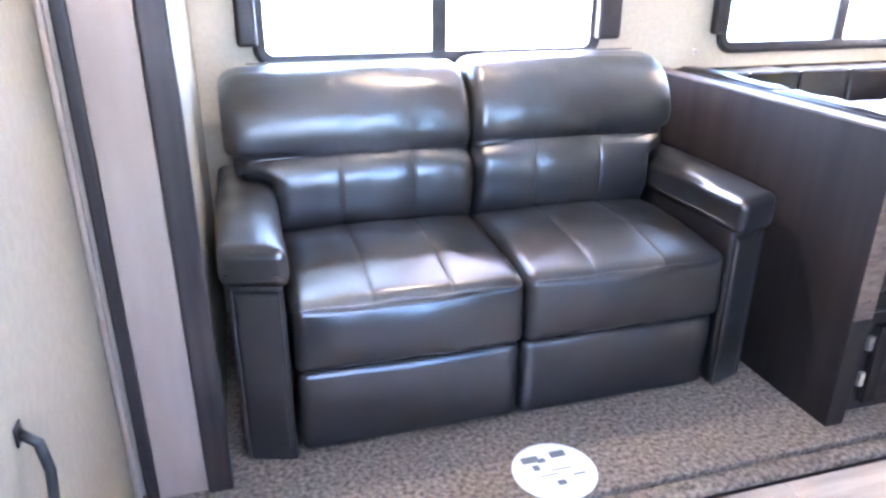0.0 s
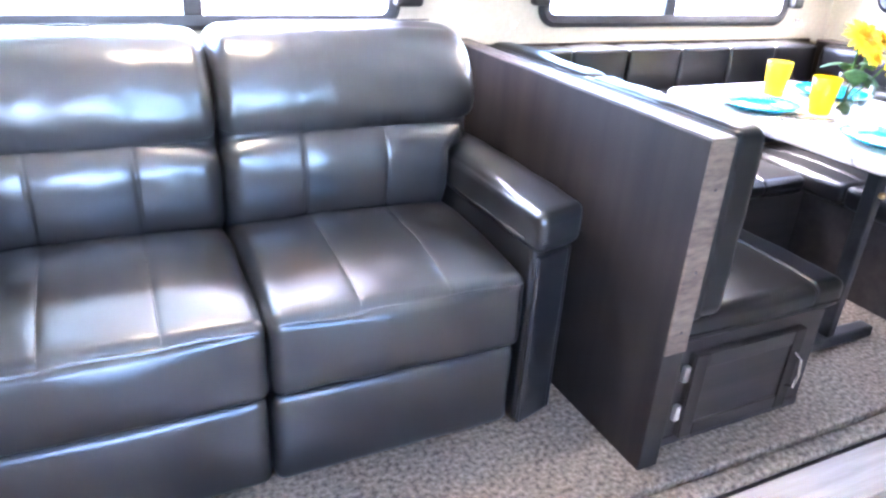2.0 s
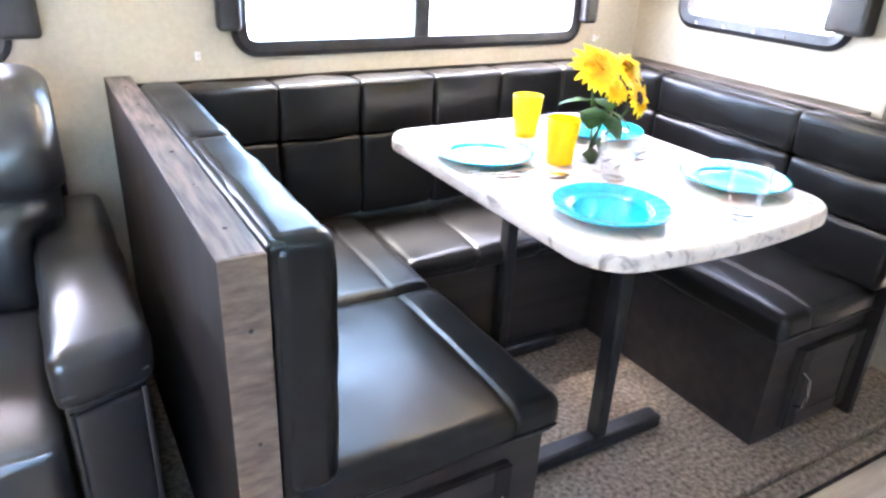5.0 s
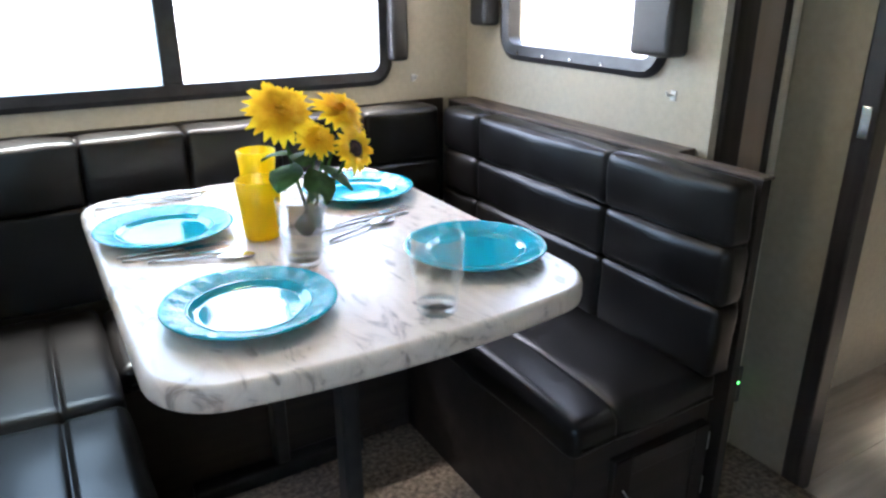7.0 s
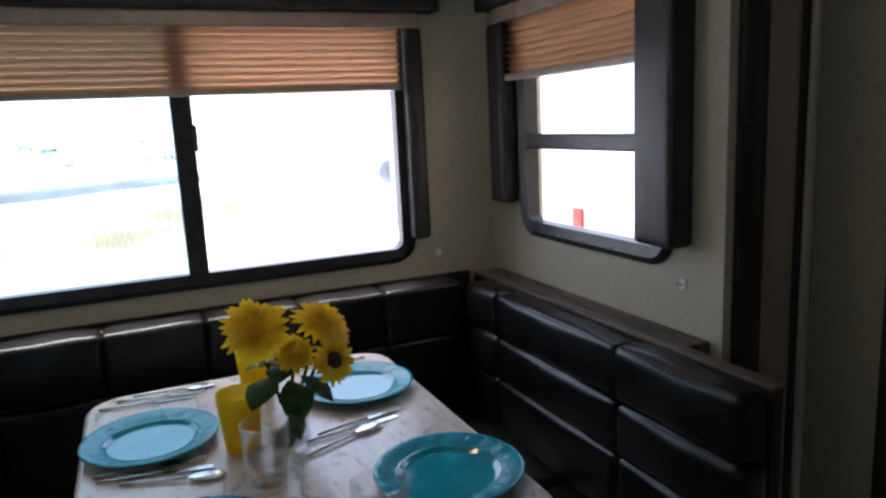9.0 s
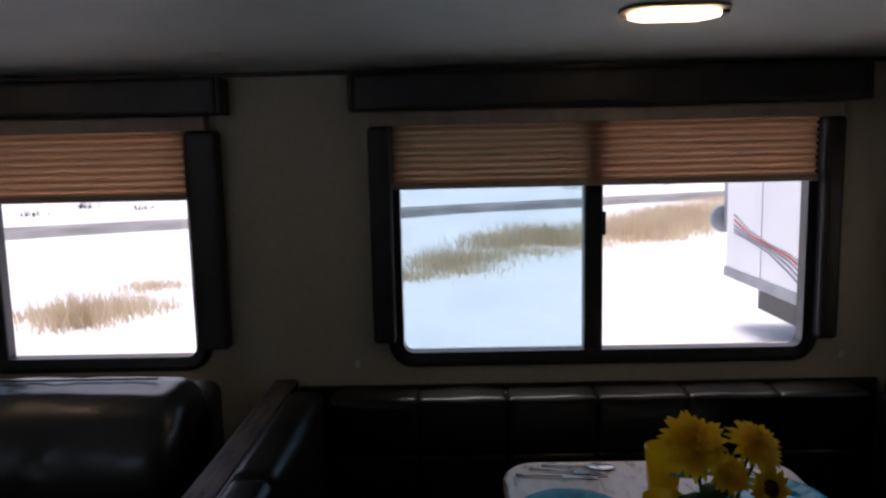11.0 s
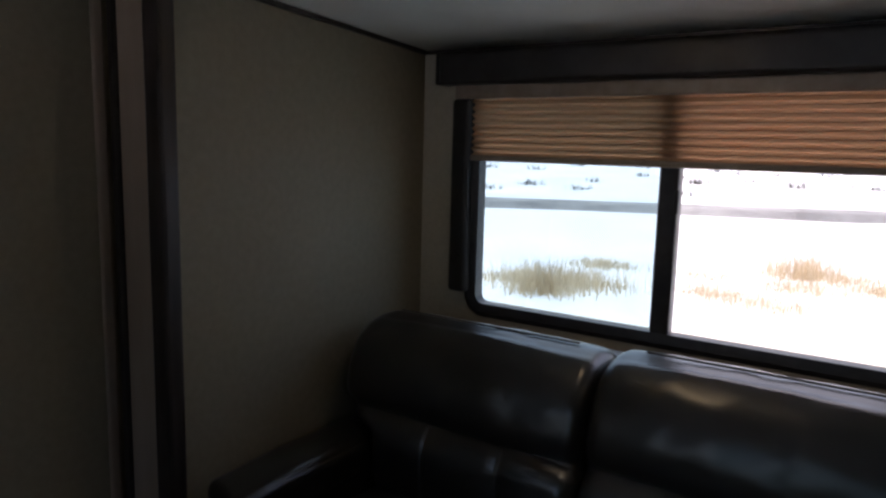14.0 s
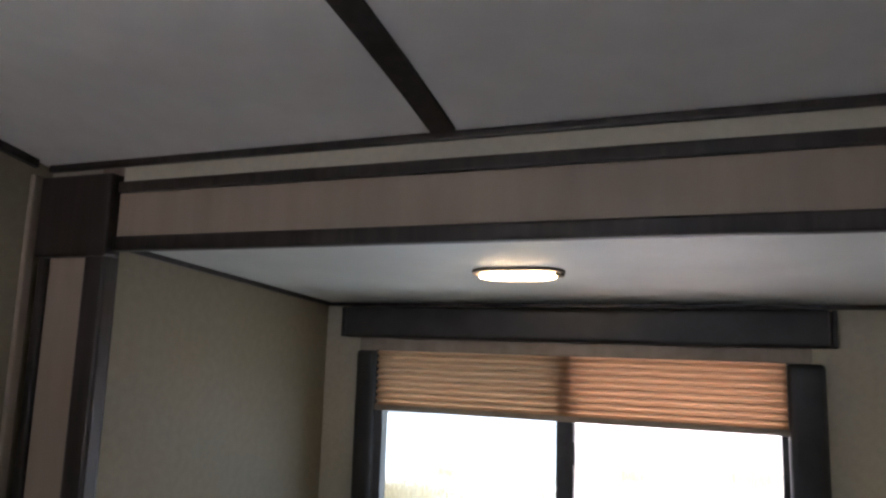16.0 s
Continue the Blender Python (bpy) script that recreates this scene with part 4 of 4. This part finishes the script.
def bouquet(x, y):
    v = thing("vase", (x, y, TT), "clear glass jar with water on the table", "vase")
    part("body", lathe([(0.0, 0.0), (0.034, 0.0), (0.040, 0.006), (0.041, 0.085), (0.033, 0.105), (0.035, 0.125), (0.0335, 0.1255), (0.031, 0.105), (0.038, 0.084), (0.037, 0.009), (0.0, 0.007)], 36), TUMBLER, v, smooth=True)
    f = thing("sunflower_bouquet", (x, y, TT), "bunch of yellow sunflowers with green leaves in the jar", "flowers")
    rnd = random.Random(4)

    def flower(cx, cy, cz, r, tilt, turn, dense, heart):
        m = Matrix.Translation((cx, cy, cz)) @ Matrix.Rotation(turn, 4, "Z") @ Matrix.Rotation(tilt, 4, "X")
        bm = bmesh.new()
        layers = 8 if dense else 2
        for la in range(layers):
            n = 20 - la
            for k in range(n):
                a = 2 * math.pi * (k + 0.5 * (la % 2)) / n + rnd.uniform(-0.1, 0.1)
                ln = 1.03 * r * (1 - 0.085 * la) * rnd.uniform(0.85, 1.08)
                lift = 0.05 + 0.19 * la + rnd.uniform(-0.1, 0.1)
                rot = m @ Matrix.Rotation(a, 4, "Z") @ Matrix.Rotation(-lift, 4, "Y")
                pv = []
                for s, wd, dz in ((0.12, 0.35, 0.0), (0.45, 1.0, 0.07), (0.75, 0.85, 0.06), (1.0, 0.12, -0.05)):
                    w = 0.15 * r * wd
                    pv.append([bm.verts.new(rot @ Vector((ln * s, e * w, ln * dz - abs(e) * 0.1 * w + 0.002 * la))) for e in (-1, 0, 1)])
                for p0, p1 in zip(pv, pv[1:]):
                    for e in range(2):
                        bm.faces.new((p0[e], p0[e + 1], p1[e + 1], p1[e]))
        head = part("petals", bm, PETAL, f, "layered bright yellow petals", smooth=True)
        bm = bmesh.new()
        bmesh.ops.create_uvsphere(bm, u_segments=18, v_segments=10, radius=1, matrix=m @ Matrix.Translation((0, 0, 0.004)) @ Matrix.Diagonal((heart, heart, heart * 0.45, 1)))
        part("flower_heart", bm, SEEDS if not dense else PETAL, head, "dark brown heart" if not dense else "", smooth=True)
        part("stem", tube([(cx, cy, cz), (cx * 0.5, cy * 0.5, cz * 0.55), (cx * -0.2, cy * -0.2, 0.012)], 0.0035, 8), LEAF, f, smooth=True)

    flower(-0.050, -0.030, 0.240, 0.067, 0.75, -0.15, True, 0.016)
    flower(0.074, 0.000, 0.226, 0.056, 0.6, 0.5, True, 0.014)
    flower(0.014, -0.035, 0.186, 0.042, 0.8, 0.1, True, 0.010)
    flower(0.082, -0.052, 0.165, 0.048, 1.25, 0.35, False, 0.020)
    flower(0.100, 0.030, 0.198, 0.048, 0.8, 0.9, True, 0.012)
    for cx, cy, cz, s, yaw, pitch in ((-0.045, -0.045, 0.165, 0.075, -2.4, 0.5), (0.005, -0.055, 0.150, 0.075, -1.4, 0.8), (0.06, -0.03, 0.150, 0.07, -0.6, 0.7), (-0.03, 0.03, 0.175, 0.07, 2.2, 0.3), (0.04, 0.04, 0.17, 0.07, 0.9, 0.4), (0.01, -0.02, 0.07, 0.05, -1.0, 1.2), (-0.012, -0.012, 0.045, 0.045, -1.9, 1.1), (-0.01, -0.04, 0.185, 0.06, -1.9, 0.2)):
        s *= 1.12
        cz *= 0.9
        bm = bmesh.new()
        rot = Matrix.Translation((cx * 0.5, cy * 0.5, cz)) @ Matrix.Rotation(yaw, 4, "Z") @ Matrix.Rotation(pitch, 4, "Y")
        pv = []
        for q, wd in ((0.0, 0.08), (0.2, 0.6), (0.45, 1.0), (0.7, 0.8), (0.9, 0.35), (1.0, 0.03)):
            pv.append([bm.verts.new(rot @ Vector((s * q, e * s * 0.42 * wd, s * (0.12 * math.sin(3 * q)) - abs(e) * 0.05 * s))) for e in (-1, -0.5, 0, 0.5, 1)])
        for p0, p1 in zip(pv, pv[1:]):
            for e in range(4):
                bm.faces.new((p0[e], p0[e + 1], p1[e + 1], p1[e]))
        part("leaf", bm, LEAF, f, smooth=True)


bouquet(3.455, -0.750)

# ---- small things ----
lab = thing("floor_label", (1.545, -1.165, 0.0), "round white paper label lying on the carpet", "label")
part("disc", lathe([(0.0, 0.002), (0.115, 0.002), (0.117, 0.004), (0.112, 0.006), (0.0, 0.006)], 48), PAPER, lab)
for x, y, w, h in ((-0.05, 0.055, 0.05, 0.026), (-0.02, 0.045, 0.025, 0.018), (0.035, 0.06, 0.045, 0.026), (-0.045, 0.02, 0.02, 0.022), (0.0, -0.05, 0.024, 0.018), (0.06, -0.03, 0.035, 0.006), (0.02, 0.0, 0.06, 0.004), (-0.02, -0.015, 0.05, 0.004)):
    part("print", box((x - w / 2, y - h / 2, 0.0062), (x + w / 2, y + h / 2, 0.0068)), INK, lab)

soc = thing("wall_socket", (4.555, -0.995, 0.20), "dark brown wall socket with a small green light", "socket")
part("cover", box((-0.032, -0.012, -0.055), (0.018, -0.001, 0.055), 0.004), TRIM, soc)
part("light", box((-0.004, -0.0145, 0.006), (0.004, -0.0122, 0.014), 0.001), LED, soc, "green light")

for x, y, z, t in ((XR, -0.86, 0.985, -90), (2.66, YB, 0.94, 0), (4.13, YB, 0.945, 0)):
    hk = thing("blind_hook", (x, y, z), "small white plastic blind hook on the wall", "hook", "blind hooks", t)
    part("plate", box((-0.008, -0.004, -0.012), (0.008, -0.0005, 0.012), 0.001), WHITEP, hk)
    part("peg", tube([(0, -0.004, 0), (0, -0.022, 0.002), (0, -0.026, 0.010)], 0.003, 8), WHITEP, hk)

pull = thing("pull_handle", (BX0, -1.60, 0.60), "small dark pull handle on the bulkhead wall", "handle")
part("grip", tube([(0.002, 0, -0.09), (0.024, 0, -0.07), (0.030, 0, 0.0), (0.024, 0, 0.05), (0.002, 0, 0.07)], 0.008, 10), BLACKMETAL, pull, smooth=True)
part("rosette", box((0.0005, -0.014, 0.055), (0.004, 0.014, 0.085), 0.001), BLACKMETAL, pull)
part("rosette", box((0.0005, -0.014, -0.105), (0.004, 0.014, -0.075), 0.001), BLACKMETAL, pull)

# ---- outdoors ----
ZG = -0.92
bm = bmesh.new()
nx, ny = 90, 90
grid = []
for j in range(ny + 1):
    row = []
    for i in range(nx + 1):
        u, v = 2 * i / nx - 1, 2 * j / ny - 1
        x, y = 600 * u * abs(u) ** 1.6, 600 * v * abs(v) ** 1.6
        far = (y - 0.5 * x - 36) / 60
        z = ZG + (min(max(far, 0), 6) ** 1.2) * 2.6 + 0.10 * noise.noise(Vector((x * 0.15, y * 0.15, 0))) * min(1, max(0, (math.hypot(x, y) - 6) / 10))
        row.append(bm.verts.new((x, y, z)))
    grid.append(row)
for j in range(ny):
    for i in range(nx):
        bm.faces.new((grid[j][i], grid[j][i + 1], grid[j + 1][i + 1], grid[j + 1][i]))
structure(part("ground", bm, SNOW, smooth=True), "snow-covered ground rising to a low hill", "ground")
d = Vector((0.9, 0.436, 0)).normalized()
s = Vector((-d.y, d.x, 0))
c0 = Vector((0, 31.5, 0))
bm = bmesh.new()
rows = []
for k in range(-40, 41):
    p = c0 + d * (k * 8)
    rows.append([bm.verts.new(p + s * w + Vector((0, 0, ZG + 0.22 + dz))) for w, dz in ((-2.4, -0.3), (-1.3, 0), (1.3, 0), (2.4, -0.3))])
for a, b in zip(rows, rows[1:]):
    for e in range(3):
        bm.faces.new((a[e], a[e + 1], b[e + 1], b[e]))
structure(part("road", bm, ROAD), "grey ploughed road across the snow", "road")


def blades(name, spots, n, hgt, material, label, seed, wid=0.012):
    r = random.Random(seed)
    vs, fs = [], []
    for k in range(n):
        cx, cy, sx, sy, dens = spots[r.randrange(len(spots))]
        x, y = r.gauss(cx, sx), r.gauss(cy, sy)
        h = hgt * dens * r.uniform(0.4, 1.1)
        a = r.uniform(0, 6.28)
        dx, dy = math.cos(a) * wid, math.sin(a) * wid
        lx, ly = r.gauss(0, 0.22) * h, r.gauss(0, 0.22) * h
        z = ZG - 0.05
        b = len(vs)
        vs += [(x - dx, y - dy, z), (x + dx, y + dy, z), (x + lx * 0.5 + dx * 0.7, y + ly * 0.5 + dy * 0.7, z + h * 0.6), (x + lx * 0.5 - dx * 0.7, y + ly * 0.5 - dy * 0.7, z + h * 0.6), (x + lx, y + ly, z + h)]
        fs += [(b, b + 1, b + 2, b + 3), (b + 3, b + 2, b + 4)]
    me = bpy.data.meshes.new(name)
    me.from_pydata(vs, [], fs)
    me.materials.append(material)
    return tagged(new(name, me), label, "grass", "", "stuff")


spots = []
rr = random.Random(8)
for k in range(46):
    u = max(0.0, (k + rr.uniform(-0.4, 0.4)) / 45)
    x = -9 + 26 * u
    y = 7.2 + 7 * u + 20 * u ** 1.9
    for q in range(2 if u > 0.4 else 1):
        spots.append((x + rr.gauss(0, 0.4), y + rr.gauss(0, 0.9 + 1.0 * u), 0.22 + 0.6 * u, 0.18 + 0.5 * u, rr.choice((0.35, 0.5, 0.8, 1.25))))
blades("dry_reeds", spots, 42000, 0.50, REED, "dry tan reeds standing in the snow", 5, 0.008)
spots = []
for k in range(260):
    u = rr.uniform(-90, 90)
    w = rr.uniform(9, 45)
    p = c0 + d * u + s * w
    spots.append((p.x, p.y, 0.35, 0.35, rr.uniform(0.6, 1.2)))
sh = blades("shrubs", spots, 7000, 0.55, SHRUB, "dark bare shrubs on the snowy hillside", 6, 0.03)
for v in sh.data.vertices:
    far = (v.co.y - 0.5 * v.co.x - 36) / 60
    v.co.z += (min(max(far, 0), 6) ** 1.2) * 2.6


def wheel(parent, x, y, r=0.36):
    w = part("wheel", lathe([(r * 0.55, -0.1), (r * 0.95, -0.1), (r, -0.06), (r, 0.06), (r * 0.95, 0.1), (r * 0.55, 0.1)], 28), RUBBER, parent, "black tyre", smooth=True)
    w.matrix_basis = pose(x, y, ZG + r, 0, 90, 0)
    part("rim", lathe([(0.0, -0.09), (r * 0.2, -0.105), (r * 0.54, -0.09), (r * 0.54, 0.09), (0.0, 0.09)], 20), STEEL, w, "silver rim", smooth=True)


def trailer(x0, x1, y0, y1, label, marker):
    t = thing("travel_trailer", (0, 0, 0), label, "trailer", "parked trailers")
    part("body", cushion((x0, y0, -0.12), (x1, y1, 2.45), 0.10, wrinkle=0, step=0.6), SIDING, t, smooth=True)
    part("skirt", box((x0 - 0.012, y0 + 0.1, -0.20), (x1 + 0.012, y1 - 0.02, -0.06), 0.01), GREYD, t, "dark grey skirt")
    for k in range(int((y1 - y0) / 1.22)):
        part("panel_seam", box((x0 - 0.006, y0 + 1.22 * k + 0.7, -0.27), (x0 + 0.002, y0 + 1.22 * k + 0.712, 2.3)), GREYD, t)
    part("undercarriage", box((x0 + 0.3, y0 + 0.5, -0.60), (x1 - 0.3, y1 - 0.5, -0.13)), BLACKMETAL, t, "dark chassis")
    for k in range(5):
        part("stripe", tube([(x0 - 0.004, y1 - 0.35 - 0.55 * j, 0.72 - 0.05 * k - 0.13 * j - 0.06 * math.sin(1.3 * j + 0.5 * k)) for j in range(6)], 0.012, 6), RED if k == 1 else GREYD, t, "swoosh stripe")
    part("marker", box((x0 - 0.03, marker[0] - 0.07, marker[1] - 0.15), (x0 + 0.005, marker[0] + 0.07, marker[1] + 0.15), 0.012), RED, t, "red marker lens")
    part("hatch", box((x0 - 0.012, marker[0] - 1.5, -0.1), (x0 + 0.002, marker[0] - 0.7, 0.75), 0.01), SIDING, t, "white hatch door")
    for y in (y0 + (y1 - y0) * 0.42, y0 + (y1 - y0) * 0.50):
        wheel(t, x0 + 0.22, y)
        wheel(t, x1 - 0.22, y)
    # dark tyre in pale grey: the outdoor glare over it is in the colour
    spare = part("spare_wheel", lathe([(0.07, -0.07), (0.19, -0.07), (0.215, -0.04), (0.215, 0.04), (0.19, 0.07), (0.07, 0.07)], 28), GREYD, t, "spare wheel on the rear wall, tyre greyed for glare", smooth=True)
    spare.matrix_basis = pose(x0 + 0.10, y1 + 0.26, 0.62, 90, 0, 0)
    part("rear_box", box((x0 + 0.04, y1 + 0.005, 0.50), (x0 + 0.22, y1 + 0.18, 1.20), 0.03), GREYD, t, "dark rear fitting")
    part("bumper", box((x0 + 0.1, y1 - 0.02, -0.24), (x1 - 0.1, y1 + 0.12, -0.14), 0.02), BLACKMETAL, t, "dark bumper")
    return t


trailer(6.90, 9.35, -3.5, 8.2, "white travel trailer with swoosh stripes parked on snow", (3.20, 0.38))

# ---- floor planks ----
ROWS = 14
for j in range(ROWS):
    y = -1.345 - 0.145 * (j + 1)
    off = (j * 0.47) % 1.2
    for k in range(-1, 6):
        x0 = max(BX0, 0.35 + off + 1.2 * (k - 0.5))
        x1 = min(XE, 0.35 + off + 1.2 * (k + 0.5))
        if x1 - x0 < 0.05:
            continue
        bm = box((-(x1 - x0) / 2 + 0.0008, -0.0717, -0.012), ((x1 - x0) / 2 - 0.0008, 0.0717, 0.0), 0.0012, 1)
        ob = part("plank", bm, PLANK)
        ob.location = ((x0 + x1) / 2, y + 0.0725, ZF)
        ob.parent = bpy.data.objects["subfloor"]
for j in range(3):
    y = -1.345 + 0.145 * j
    for k in range(2):
        x0 = BX1 + 0.002 + 0.81 * k
        x1 = x0 + 0.805
        bm = box((-(x1 - x0) / 2 + 0.0008, -0.0717, -0.012), ((x1 - x0) / 2 - 0.0008, 0.0717 if j < 2 else 0.03, 0.0), 0.0012, 1)
        ob = part("plank", bm, PLANK)
        ob.location = ((x0 + x1) / 2, y + 0.0725, ZF)
        ob.parent = bpy.data.objects["subfloor"]
